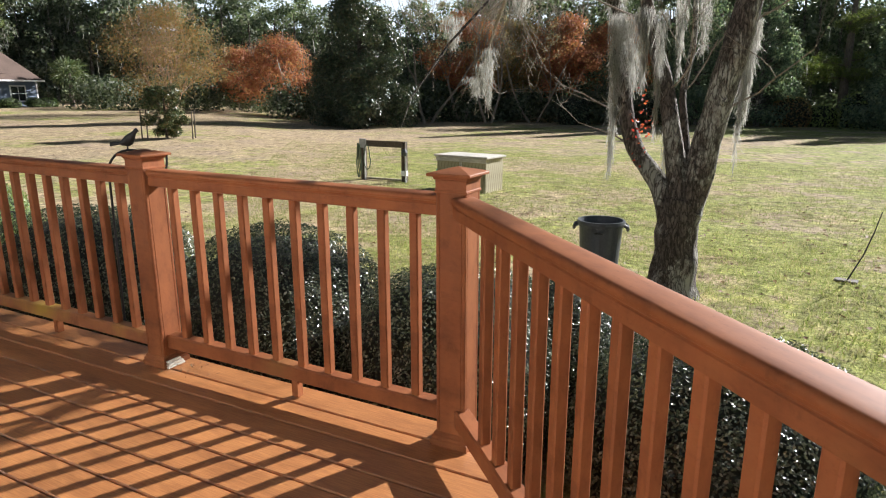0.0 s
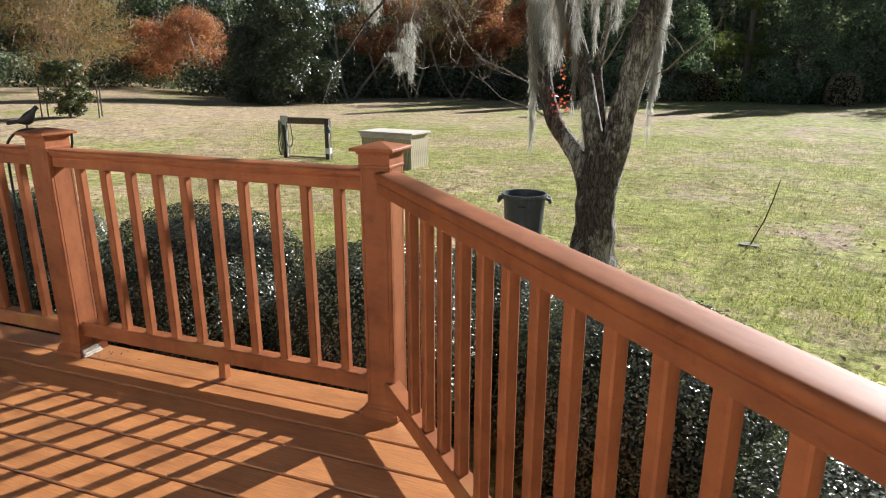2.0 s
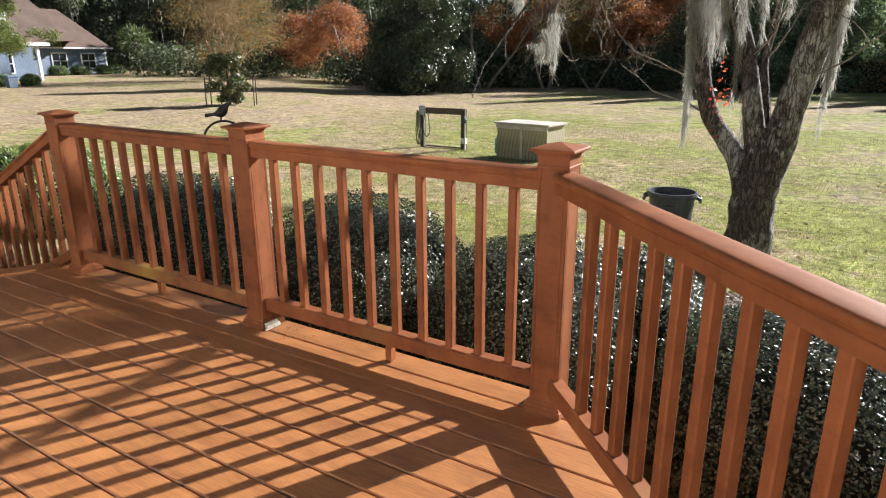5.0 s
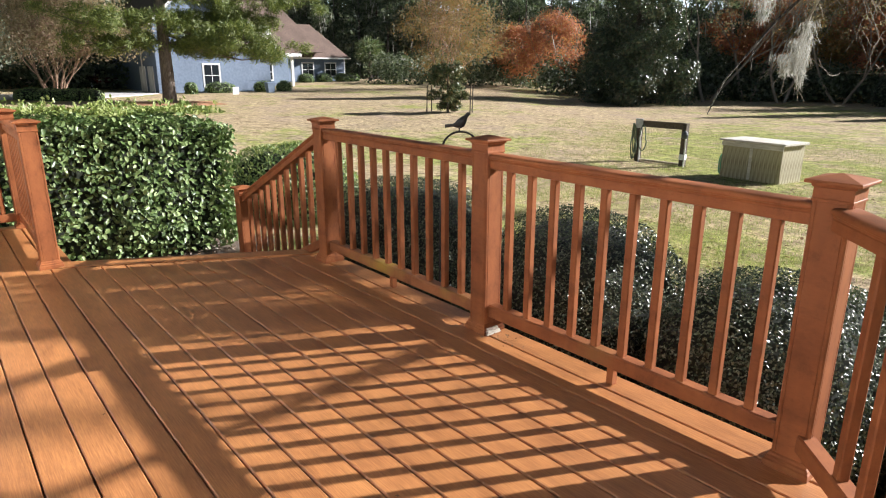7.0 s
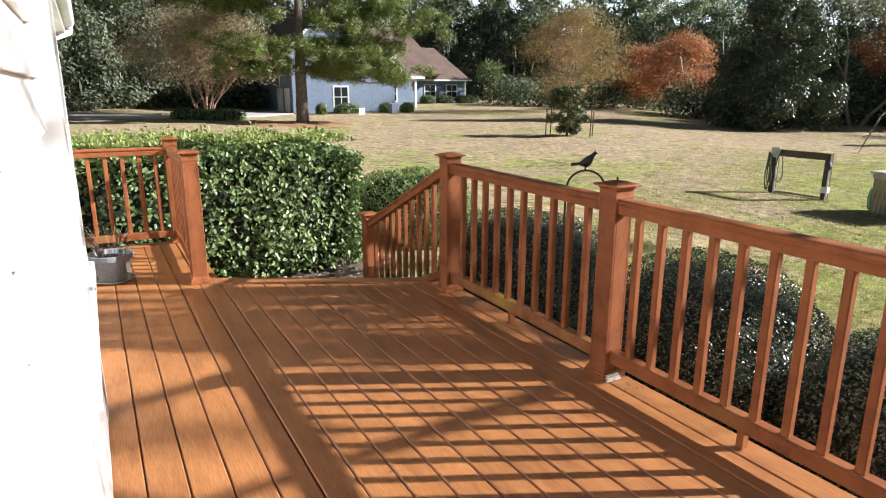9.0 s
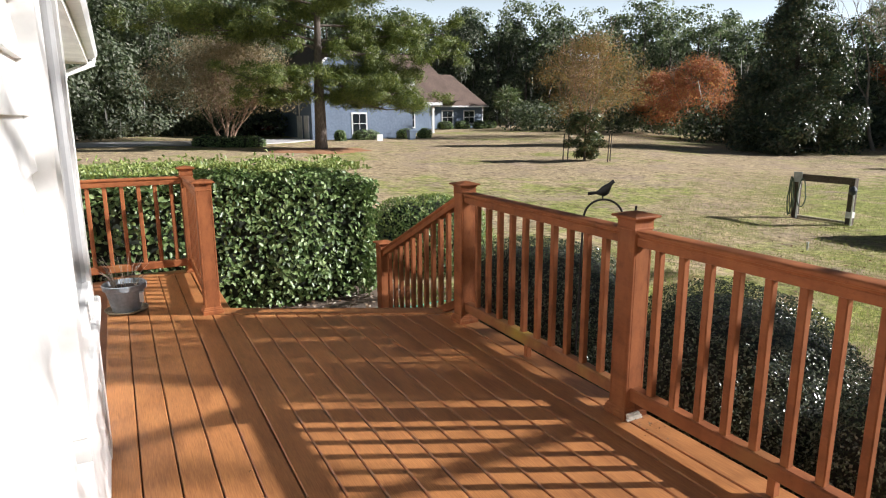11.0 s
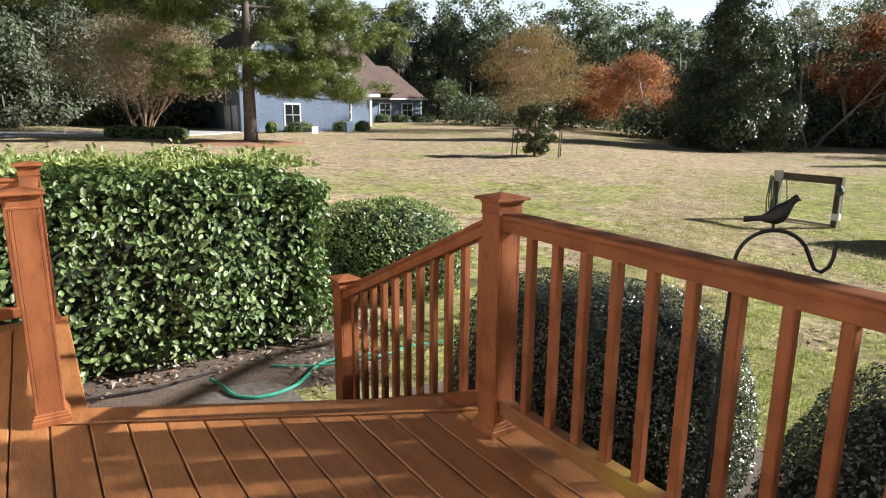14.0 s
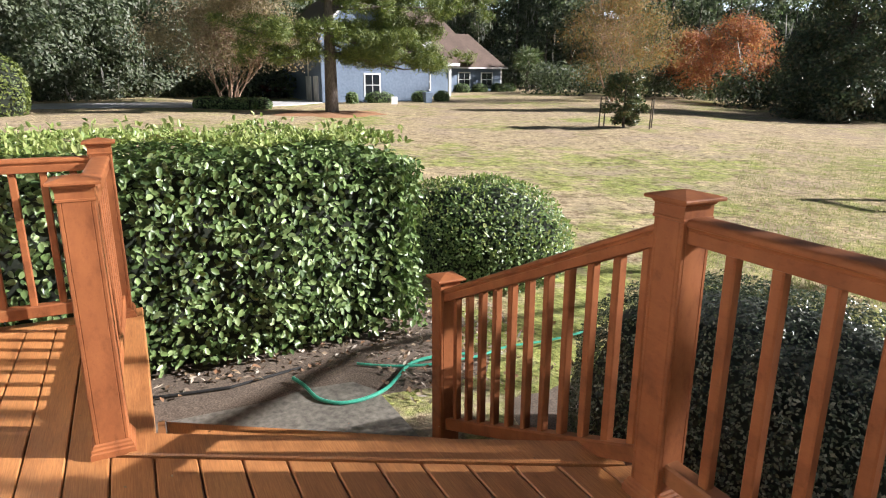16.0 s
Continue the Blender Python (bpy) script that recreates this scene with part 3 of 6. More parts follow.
def build_stairs():
    st = thing("deck_stairs", "composite steps going down from the deck to the concrete pad", "stairs", kind="structure")
    for i in range(3):
        z = -0.178 * (i + 1)
        ax, bx = -5.10 - 0.40 * i, -4.24 - 0.40 * i
        for d in (0.0, 0.20):
            part("tread", Geo().prism([(bx - d, 1.94), (ax - d, 0.585), (ax - d - 0.194, 0.585), (bx - d - 0.194, 1.94)][::-1], z - 0.028, z, 0.006), M_DECK, st)
        part("riser", Geo().prism([(bx - 0.01, 1.94), (ax - 0.01, 0.585), (ax - 0.03, 0.585), (bx - 0.03, 1.94)][::-1], z + 0.001, z + 0.147), M_RIM, st)
    part("stringer", Geo().rings([[(-5.12, y, -0.22), (-5.12, y, 0.0), (-6.32, y, -0.54), (-6.32, y, -0.72), (-6.0, y, -0.72)] for y in (0.545, 0.58)]), M_DECK, st)
    part("stringer", Geo().rings([[(-4.22, y, -0.30), (-4.22, y, -0.02), (-5.5, y, -0.60), (-5.5, y, -0.74), (-5.2, y, -0.74)] for y in (1.945, 1.98)]), M_DECK, st)


build_stairs()



def sleeve_plan():
    """Square post section: eased corners and a fine groove beside each one."""
    side = [(-0.053, -0.057), (-0.0445, -0.057), (-0.0425, -0.0548), (-0.0405, -0.057), (0.0405, -0.057), (0.0425, -0.0548), (0.0445, -0.057), (0.053, -0.057)]
    plan = []
    for k in range(4):
        c, d = ((1, 0), (0, 1), (-1, 0), (0, -1))[k]
        plan += [(x * c - y * d, x * d + y * c) for x, y in side]
    return plan


POST_MESH = {
    "sleeve": Geo().prism(sleeve_plan(), 0.0, 1.002).mesh("sleeve"),
    "cap": Geo().square_stack([(0.940, 0.0575), (0.942, 0.0598), (0.949, 0.0598), (0.951, 0.0575), (0.984, 0.0575), (0.987, 0.062), (0.995, 0.064), (0.997, 0.079), (0.999, 0.0805), (1.005, 0.0805), (1.008, 0.0785), (1.013, 0.060), (1.026, 0.004)]).mesh("cap"),
    "base_moulding": Geo().square_stack([(0.0, 0.074), (0.022, 0.074), (0.025, 0.0715), (0.027, 0.0695), (0.036, 0.0695), (0.039, 0.066), (0.041, 0.0635), (0.049, 0.0625), (0.053, 0.0585), (0.054, 0.0575)]).mesh("base_moulding"),
}


def deck_post(x, y, z, drop=0.0, lean=0.0, label="orange-brown composite post with a moulded square cap"):
    p = thing("deck_post", label, "post", pose(x, y, z, 0, 0, lean), "deck railing posts")
    if drop:
        part("sleeve", Geo().prism(sleeve_plan(), -drop, 1.0), M_RAIL, p)
    else:
        part("sleeve", POST_MESH["sleeve"], M_RAIL, p)
        part("base_moulding", POST_MESH["base_moulding"], M_RAIL, p)
    part("cap", POST_MESH["cap"], M_RAIL, p)
    return p


A, B, C = (-4.06, 2.005), (-2.415, 2.005), (-0.845, 2.005)
RD = Vector((0.703, -0.711))
E = (C[0] + RD.x * 1.95, C[1] + RD.y * 1.95)
L, M, D = (-5.17, 0.40), (-6.68, 0.43), (-5.60, 2.005)
for q in (A, B, C, L, M):
    deck_post(*q, 0.0)
deck_post(*E, 0.0, lean=-45)
deck_post(*D, -0.685, 0.06, label="orange-brown composite post at the foot of the stairs")
deck_post(-6.68, -0.95, 0.0)

HALF = [(0.031, 0.0), (0.0365, 0.003), (0.0375, 0.010), (0.0375, 0.044), (0.0352, 0.047), (0.0352, 0.050), (0.0375, 0.053), (0.039, 0.060), (0.0445, 0.064), (0.0458, 0.069), (0.0458, 0.077), (0.0440, 0.0825), (0.040, 0.0865), (0.035, 0.0885), (0.018, 0.0905)]
HALF = [(u, w * 0.83) for u, w in HALF]
TOP = [(-u, w) for u, w in HALF] + HALF[::-1]
LOW = [(-0.030, 0.004), (-0.030, 0.060), (-0.024, 0.068), (0.024, 0.068), (0.030, 0.060), (0.030, 0.004), (0.026, 0.0), (-0.026, 0.0)]
BAL = [(-0.0175, -0.013), (-0.013, -0.0175), (0.013, -0.0175), (0.0175, -0.013), (0.0175, 0.013), (0.013, 0.0175), (-0.013, 0.0175), (-0.0175, 0.013)]
BALUSTER = Geo().prism(BAL, 0.0, 0.73).mesh("baluster")


def railing(p, q, z0, z1, offs, label, low=0.085, foot=None, group="deck railings", low_mat=None):
    """A rail section from post p to post q; z0, z1: the floor below its ends; offs: the balusters' distances from p."""
    p, q = Vector(p), Vector(q)
    d = (q - p).normalized()
    n = (q - p).length
    r = thing("railing", label, "railing", pose(p.x, p.y, z0, 0, 0, math.degrees(math.atan2(d.y, d.x))), group)
    slope = (z1 - z0) / n
    e = 0.055
    part("top_rail", Geo().sweep((e, 0, 0.856 + slope * e), (n - e, 0, 0.856 + slope * (n - e)), TOP), M_RAIL, r, smooth=True)
    part("bottom_rail", Geo().sweep((e, 0, low + slope * e), (n - e, 0, low + slope * (n - e)), LOW), low_mat or M_RAIL, r)
    tall = Geo().prism(BAL, 0.0, 0.866 - low - 0.064).mesh("baluster") if (low != 0.085 or slope) else BALUSTER
    for s in offs:
        part("baluster", tall, M_RAIL, r, at=pose(s, 0, low + 0.064 + slope * s))
    if foot:
        part("support_foot", Geo().box(foot - 0.016, -0.016, -z0 - slope * foot, foot + 0.016, 0.016, low + 0.004, 0.002), M_RAIL, r)
    return r


PLAIN = "orange-brown composite railing with square balusters"
railing(A, B, 0.022, 0.010, [0.19 + 0.1403 * i for i in range(10)], "orange-brown composite railing with yellow-green algae below", low=0.068, foot=0.80, low_mat=M_ALGAE)
railing(B, C, 0.010, 0, [0.163 + 0.1375 * i for i in range(10)], PLAIN, low=0.08, foot=0.81)
railing(C, E, 0, -0.028, [0.28 + 0.1205 * i for i in range(14)], PLAIN, foot=0.98)
railing(M, L, 0, 0, [0.14 + 0.1375 * i for i in range(10)], PLAIN, low=0.07)
railing((-6.68, -0.95), M, 0, 0, [0.12 + 0.14 * i for i in range(9)], PLAIN, low=0.06)
railing(D, A, -0.68, 0.015, [0.14 + 0.1285 * i for i in range(11)], "sloping composite stair railing with square balusters", low=0.10)

# ---- hedges and shrubs ----


def hedge_block(name, x0, x1, y0, y1, z1, n, tips, label, z0=None):
    """A clipped hedge: leaves on a lumpy box shell round a core painted dark as shade."""
    cx, cy = (x0 + x1) / 2, (y0 + y1) / 2
    zg = ground_z(cx, cy) if z0 is None else z0
    h = thing(name, label, "hedge", pose(cx, cy, zg))
    hx, hy, hz = (x1 - x0) / 2, (y1 - y0) / 2, z1 - zg
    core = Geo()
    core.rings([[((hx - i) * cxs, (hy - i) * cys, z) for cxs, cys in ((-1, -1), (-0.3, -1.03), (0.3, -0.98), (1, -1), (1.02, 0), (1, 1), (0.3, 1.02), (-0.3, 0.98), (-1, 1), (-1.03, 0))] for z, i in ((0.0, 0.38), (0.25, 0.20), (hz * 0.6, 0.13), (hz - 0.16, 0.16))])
    part("inside", core, M_CORE, h, "solid core painted near-black for inner shade")
    area = np.array([2 * hy * hz, 2 * hx * hz, 2 * hy * hz, 2 * hx * hz, 4 * hx * hy])
    face = rng.choice(5, n, p=area / area.sum())
    u, w = rng.random(n) * 2 - 1, rng.random(n)
    P = np.zeros((n, 3))
    Nn = np.zeros((n, 3))
    for f, (ax, sg) in enumerate(((0, 1), (1, 1), (0, -1), (1, -1))):
        k = face == f
        P[k, ax] = sg * (hx if ax == 0 else hy)
        P[k, 1 - ax] = u[k] * (hy if ax == 0 else hx)
        P[k, 2] = 0.10 + w[k] * (hz - 0.10)
        Nn[k, ax] = sg
    k = face == 4
    P[k, 0], P[k, 1], P[k, 2] = u[k] * hx, (w[k] * 2 - 1) * hy, hz
    Nn[k, 2] = 1
    # rounded shoulders and lumps
    q = np.array([noise.noise((p[0] * 1.7 + cx, p[1] * 1.7, p[2] * 1.7)) + 0.6 * noise.noise((p[0] * 5, p[1] * 5 + cy, p[2] * 5)) for p in P])
    depth = rng.random(n) ** 1.2 * 0.26 + 0.05 * (np.array([noise.noise((p[0] * 11, p[1] * 11, p[2] * 11)) for p in P]) > 0.12)
    edge = np.clip((np.abs(P[:, 1]) / hy - 0.85) / 0.15, 0, 1) * np.clip((P[:, 2] / hz - 0.80) / 0.2, 0, 1)
    P += Nn * (q * 0.10 - depth)[:, None]
    P[:, 2] -= edge * 0.14
    lowk = np.clip(1 - P[:, 2] / 0.45, 0, 1)
    P[:, 0] -= np.sign(P[:, 0]) * lowk * 0.14
    Nf = Nn + unit(n) * 0.75 + np.array([0, 0, 0.45])
    Nf /= np.linalg.norm(Nf, axis=1)[:, None]
    size = 0.040 + 0.032 * rng.random(n)
    T = Nn * 0.5 + np.array([0, 0, -0.5]) + unit(n) * 0.9
    part("leaves", leaf_mesh("leaves", P, Nf, size, size * 0.62, 0.14, T, True), L_HEDGE, h, "dark glossy oval leaves")
    if tips:
        P2 = np.stack([(rng.random(tips) * 2 - 1) * hx * 0.97, (rng.random(tips) * 2 - 1) * hy * 0.97, np.full(tips, hz)], axis=1)
        lump = np.array([noise.noise((p[0] * 1.7 + cx, p[1] * 1.7, p[2] * 1.7)) for p in P2])
        spike = (np.array([noise.noise((p[0] * 9, p[1] * 9, 3)) for p in P2]) > 0.33) * rng.random(tips) * 0.10
        P2[:, 2] += lump * 0.10 + 0.02 + spike
        N2 = unit(tips) + np.array([0, 0, 0.5])
        N2 /= np.linalg.norm(N2, axis=1)[:, None]
        T2 = unit(tips) * 0.7 + np.array([0, 0, 0.9])
        part("tip_foliage", leaf_mesh("tips", P2, N2, 0.055, 0.030, 0.2, T2, True), L_TIP, h, "light yellow-green young shoots")
    return h


hedge_block("clipped_hedge", -8.35, -6.98, -4.2, 2.52, 0.90, 56000, 7500, "large clipped evergreen hedge with light green tips")


def mound(x, y, rx, ry, top, n, label, leaf=0.026, mat=None, name="round_shrub", tips=0):
    """A clipped rounded shrub standing on the ground."""
    zg = ground_z(x, y)
    s = thing(name, label, "shrub", pose(x, y, zg), "clipped shrubs round the deck")
    h = top - zg
    def shape(d):
        z = np.clip(d[:, 2], -0.2, 1)
        rad = np.array([1 + 0.05 * noise.noise((v[0] * 2 + x, v[1] * 2 + y, v[2] * 2)) + 0.025 * noise.noise((v[0] * 7 + x, v[1] * 7, v[2] * 7)) for v in d])
        flat = np.stack([d[:, 0] * rx, d[:, 1] * ry], axis=1) / (np.maximum(np.abs(d[:, 0]) ** 2.4 + np.abs(d[:, 1]) ** 2.4 + np.abs(d[:, 2]) ** 2.4, 1e-6) ** (1 / 2.4))[:, None]
        zz = h * (0.40 + 0.60 * d[:, 2] / (np.maximum(np.abs(d[:, 0]) ** 2.4 + np.abs(d[:, 1]) ** 2.4 + np.abs(d[:, 2]) ** 2.4, 1e-6) ** (1 / 2.4)))
        return np.concatenate([flat * rad[:, None], (zz * rad)[:, None]], axis=1)
    # smooth solid core, its near-black colour stands in for shade inside the shrub
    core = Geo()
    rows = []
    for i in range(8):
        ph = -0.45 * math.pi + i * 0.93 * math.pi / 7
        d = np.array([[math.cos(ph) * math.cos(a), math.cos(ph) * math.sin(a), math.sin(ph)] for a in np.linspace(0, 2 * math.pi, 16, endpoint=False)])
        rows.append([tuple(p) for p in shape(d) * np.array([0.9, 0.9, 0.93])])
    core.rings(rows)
    part("inside", core, M_CORE, s, "solid core painted near-black for inner shade")
    d = unit(n)
    P = shape(d)
    P *= (1 - 0.10 * rng.random(n) ** 2)[:, None]
    N = d + unit(n) * 0.8 + np.array([0, 0, 0.3])
    N /= np.linalg.norm(N, axis=1)[:, None]
    size = leaf * (0.75 + 0.5 * rng.random(n))
    part("leaves", leaf_mesh("leaves", P, N, size, size * 0.6, 0.15, d + unit(n)), mat or L_BOX, s, "small glossy leaves")
    if tips:
        d = unit(tips)
        d[:, 2] = np.abs(d[:, 2])
        P = shape(d) * 1.01
        N = unit(tips)
        part("tip_foliage", leaf_mesh("tips", P, N, leaf * 1.2, leaf * 0.6, 0.2, d + np.array([0, 0, 0.6])), L_TIP, s, "yellow-green shoots")
    return s


SH = "dark evergreen shrub clipped to a round mound beside the deck"
mound(-4.48, 3.04, 0.90, 0.72, 0.43, 64000, SH, 0.019)
mound(-2.62, 3.05, 0.74, 0.70, 0.44, 56000, SH, 0.019)
mound(-1.38, 3.05, 0.58, 0.62, 0.35, 44000, SH, 0.019)
LOW_SHRUB = "low evergreen shrub with glossy leaves in the sun"
mound(-0.98, 3.62, 0.50, 0.50, 0.19, 34000, LOW_SHRUB, 0.020)
mound(0.02, 3.05, 0.68, 0.66, 0.17, 48000, LOW_SHRUB, 0.020)
mound(0.86, 2.10, 0.62, 0.62, 0.0, 44000, LOW_SHRUB, 0.020)
mound(1.9, 1.35, 0.66, 0.66, -0.02, 20000, LOW_SHRUB)
mound(-8.75, 4.0, 1.10, 0.84, 0.27, 15000, "green clipped shrub behind the stairs", 0.042, L_HEDGE, tips=1500)

# ---- lawn things ----


def build_valve_frame():
    v = thing("hose_stand", "weathered wooden hose stand with a dark cross beam", "hose stand", pose(-9.60, 14.30, ground_z(-9.6, 14.3), 0, 0, -1.5))
    part("post", Geo().box(-0.06, -0.06, -0.1, 0.06, 0.06, 1.09, 0.01), M_POSTWOOD, v)
    part("post", Geo().box(1.24, -0.06, -0.1, 1.36, 0.06, 1.05, 0.01), M_POSTWOOD, v)
    part("cross_beam", Geo().box(-0.02, -0.09, 0.90, 1.32, -0.062, 1.06, 0.006), M_POSTWOOD, v)
    part("ground_rail", Geo().box(0.06, -0.05, 0.02, 1.24, 0.05, 0.07, 0.005), M_GREYWOOD, v)
    part("grey_plate", Geo().box(-0.05, -0.115, 0.86, 0.16, -0.095, 1.10, 0.004), M_SILVER, v, "grey weathered plate")
    part("pipe", Geo().tube([(1.38, -0.08, 0.0), (1.38, -0.08, 0.75)], [0.02, 0.02], 8), M_TRIM, v, "white plastic pipe")
    part("pipe", Geo().tube([(0.10, -0.09, 0.0), (0.10, -0.09, 0.88)], [0.022, 0.022], 8), M_TRIM, v, "white plastic pipe")
    part("spigot", Geo().lathe([(0, 0.03), (0.03, 0.07), (0.10, 0.085), (0.16, 0.06), (0.20, 0.02)], 12), M_CAN, v, "grey round outlet box", at=pose(1.36, -0.10, 0.68))
    part("band", Geo().box(1.235, -0.066, 0.16, 1.365, 0.066, 0.30, 0.004), M_TRIM, v, "white painted band")
    for cx, cz, rx, rz in ((-0.09, 0.52, 0.055, 0.46), (-0.06, 0.50, 0.085, 0.42), (-0.05, 0.58, 0.05, 0.36), (0.20, 0.62, 0.11, 0.33)):
        ring = [(cx + rx * math.sin(q) * (1.15 if math.cos(q) < 0 else 0.85), -0.125 - 0.012 * math.sin(q), cz + rz * math.cos(q)) for q in np.linspace(0, 2 * math.pi, 25)]
        part("hose_loop", Geo().tube(ring, [0.013] * 25, 6), M_HOSE2, v, "old green garden hose")



build_valve_frame()


def build_pump_box():
    """Slatted wooden housing, weathered grey."""
    b = thing("pump_box", "weathered wooden slatted box with a pale flat lid", "box", pose(-6.22, 13.83, ground_z(-6.2, 13.8), 0, 0, -9))
    w, d, h = 0.68, 0.38, 0.80
    part("inner_walls", Geo().box(-w + 0.03, -d + 0.03, 0.0, w - 0.03, d - 0.03, h - 0.02), M_POSTWOOD, b)
    sl = Geo().box(-0.0475, -0.012, 0.0, 0.0475, 0.012, h, 0.003).mesh("slat")
    for i in range(14):
        x = -w + 0.05 + i * (2 * w - 0.1) / 13
        part("slat", sl, M_GREYWOOD, b, at=pose(x, -d + 0.012, 0))
        part("slat", sl, M_GREYWOOD, b, at=pose(x, d - 0.012, 0))
    for i in range(8):
        y = -d + 0.05 + i * (2 * d - 0.1) / 7
        part("slat", sl, M_GREYWOOD, b, at=pose(w + 0.001, y, 0, 0, 0, 90))
        part("slat", sl, M_GREYWOOD, b, at=pose(-w - 0.001, y, 0, 0, 0, 90))
    for i in range(5):
        y = -d - 0.05 + i * 0.172
        part("lid_board", Geo().box(-w - 0.08, y, h + 0.003, w + 0.08, y + 0.164, h + 0.045, 0.006), M_LID, b, "pale weathered lid board")
    part("batten", Geo().box(-0.03, -d - 0.02, 0.02, 0.03, -d - 0.002, h - 0.11, 0.003), M_LID, b)
    part("batten", Geo().box(-w - 0.03, -d - 0.028, h - 0.10, w + 0.03, -d - 0.002, h - 0.01, 0.003), M_LID, b)
    coil = Geo()
    for k in range(4):
        coil.tube([(-w - 0.05 - 0.02 * (k % 2), 0.20 * math.cos(q) + 0.02 * k, 0.36 + 0.26 * math.sin(q)) for q in np.linspace(0, 2 * math.pi, 20)], [0.018] * 20, 6)
    part("hose_coil", coil, M_HOSE2, b, "dark green hose coil on the side")


build_pump_box()
boxside = thing("hose_reel", "dark green hose coiled beside the wooden box", "hose", pose(-7.02, 13.8, ground_z(-7.1, 13.7)) @ Matrix.Diagonal((0.8, 0.5, 0.9, 1)))
for k in range(4):
    part("coil", Geo().tube([(0.05 * k - 0.08, 0.20 * math.cos(a), 0.27 + 0.24 * math.sin(a)) for a in np.linspace(0, 6.2, 18)], [0.02] * 18, 6), M_HOSE, boxside)


def build_trash_can():
    c = thing("trash_can", "grey round plastic trash can without a lid", "trash can", pose(-1.46, 6.95, ground_z(-1.46, 6.95)) @ Matrix.Diagonal((0.9, 0.9, 1, 1)))
    part("body", Geo().lathe([(0.0, 0.21), (0.01, 0.215), (0.70, 0.262), (0.705, 0.285), (0.735, 0.292), (0.765, 0.286), (0.765, 0.262), (0.72, 0.252), (0.06, 0.205), (0.05, 0.0)], 32), M_CAN, c, smooth=False)
    for sx in (-1, 1):
        part("handle", Geo().tube([(sx * 0.265, -0.06, 0.72), (sx * 0.315, -0.055, 0.70), (sx * 0.322, 0, 0.665), (sx * 0.315, 0.055, 0.70), (sx * 0.265, 0.06, 0.72)], [0.022] * 5, 8), M_CAN, c, at=pose(0, 0, 0, 0, 0, 12))
    part("lettering", Geo().box(-0.05, -0.281, 0.645, 0.05, -0.262, 0.660), M_BLACK, c, "dark bar of unreadable lettering", at=pose(0, 0, 0.0, 0, 0, 8))


build_trash_can()
riser = thing("pipe_riser", "short white plastic pipe stub standing in the lawn", "pipe", pose(-7.08, 10.88, ground_z(-7.08, 10.88)))
part("pipe", Geo().tube([(0, 0, -0.03), (0.005, 0, 0.13)], [0.018, 0.018], 8), M_TRIM, riser)
part("cap", Geo().lathe([(0.12, 0.024), (0.15, 0.024), (0.155, 0.018), (0.156, 0.0)], 10), M_TRIM, riser)
lev = thing("garden_rod", "thin dark rod leaning from a small flat plate", "rod", pose(1.1, 8.57, ground_z(1.1, 8.57)))
part("rod", Geo().tube([(0, 0, 0.02), (0.13, 0.05, 0.34), (0.20, 0.08, 0.60), (0.25, 0.10, 0.85)], [0.009, 0.008, 0.007, 0.005], 6), M_BLACK, lev)
part("plate", Geo().box(-0.13, -0.07, 0.0, 0.11, 0.07, 0.02, 0.006), M_CONC, lev, "grey metal foot plate", at=pose(0, 0, 0.012, 0, 0, -12))


def build_bird_hook():
    g = ground_z(-3.33, 2.46)
    b = thing("shepherd_hook", "black iron shepherd hook with a bird silhouette on top", "garden hook", pose(-3.33, 2.46, g, 0, 0, 47))
    top = 0.955 - g
    pts = [(-0.03, 0, -0.1), (-0.015, 0, 0.6), (0.0, 0.0, top - 0.17)]
    pts += [(0.125 - 0.122 * math.cos(a), 0, top - 0.125 + 0.12 * math.sin(a)) for a in np.linspace(0.15, 2.55, 12)]
    pts += [(0.245, 0, top - 0.10), (0.262, 0, top - 0.135), (0.285, 0, top - 0.145), (0.308, 0, top - 0.125), (0.318, 0, top - 0.09), (0.32, 0, top - 0.04)]
    part("hook", Geo().tube(pts, [0.007] * len(pts), 8), M_BLACK, b, smooth=True)
    bird = Geo()
    prof = [(-0.088, 0.022, 0.003, 0.009), (-0.060, 0.025, 0.004, 0.008), (-0.038, 0.028, 0.007, 0.008), (-0.025, 0.030, 0.010, 0.014), (-0.008, 0.037, 0.016, 0.023), (0.010, 0.042, 0.019, 0.029), (0.028, 0.050, 0.018, 0.029), (0.038, 0.060, 0.014, 0.026), (0.045, 0.073, 0.010, 0.020), (0.051, 0.083, 0.009, 0.014), (0.058, 0.086, 0.008, 0.010), (0.063, 0.084, 0.003, 0.004), (0.069, 0.081, 0.001, 0.001)]
    bird.rings([[(x, wd * math.cos(a), zc + ht * math.sin(a)) for a in np.linspace(0, 2 * math.pi, 12, endpoint=False)] for x, zc, wd, ht in prof])
    bird.tube([(0.0, 0, 0.03), (0.0, 0, -0.008)], [0.005, 0.005], 6)
    part("bird", bird, M_BLACK, b, "flat black metal bird silhouette", at=pose(0.115, 0, top, 0, 0, -12) @ Matrix.Diagonal((1.08, 1.1, 1.25, 1)), smooth=True)


build_bird_hook()


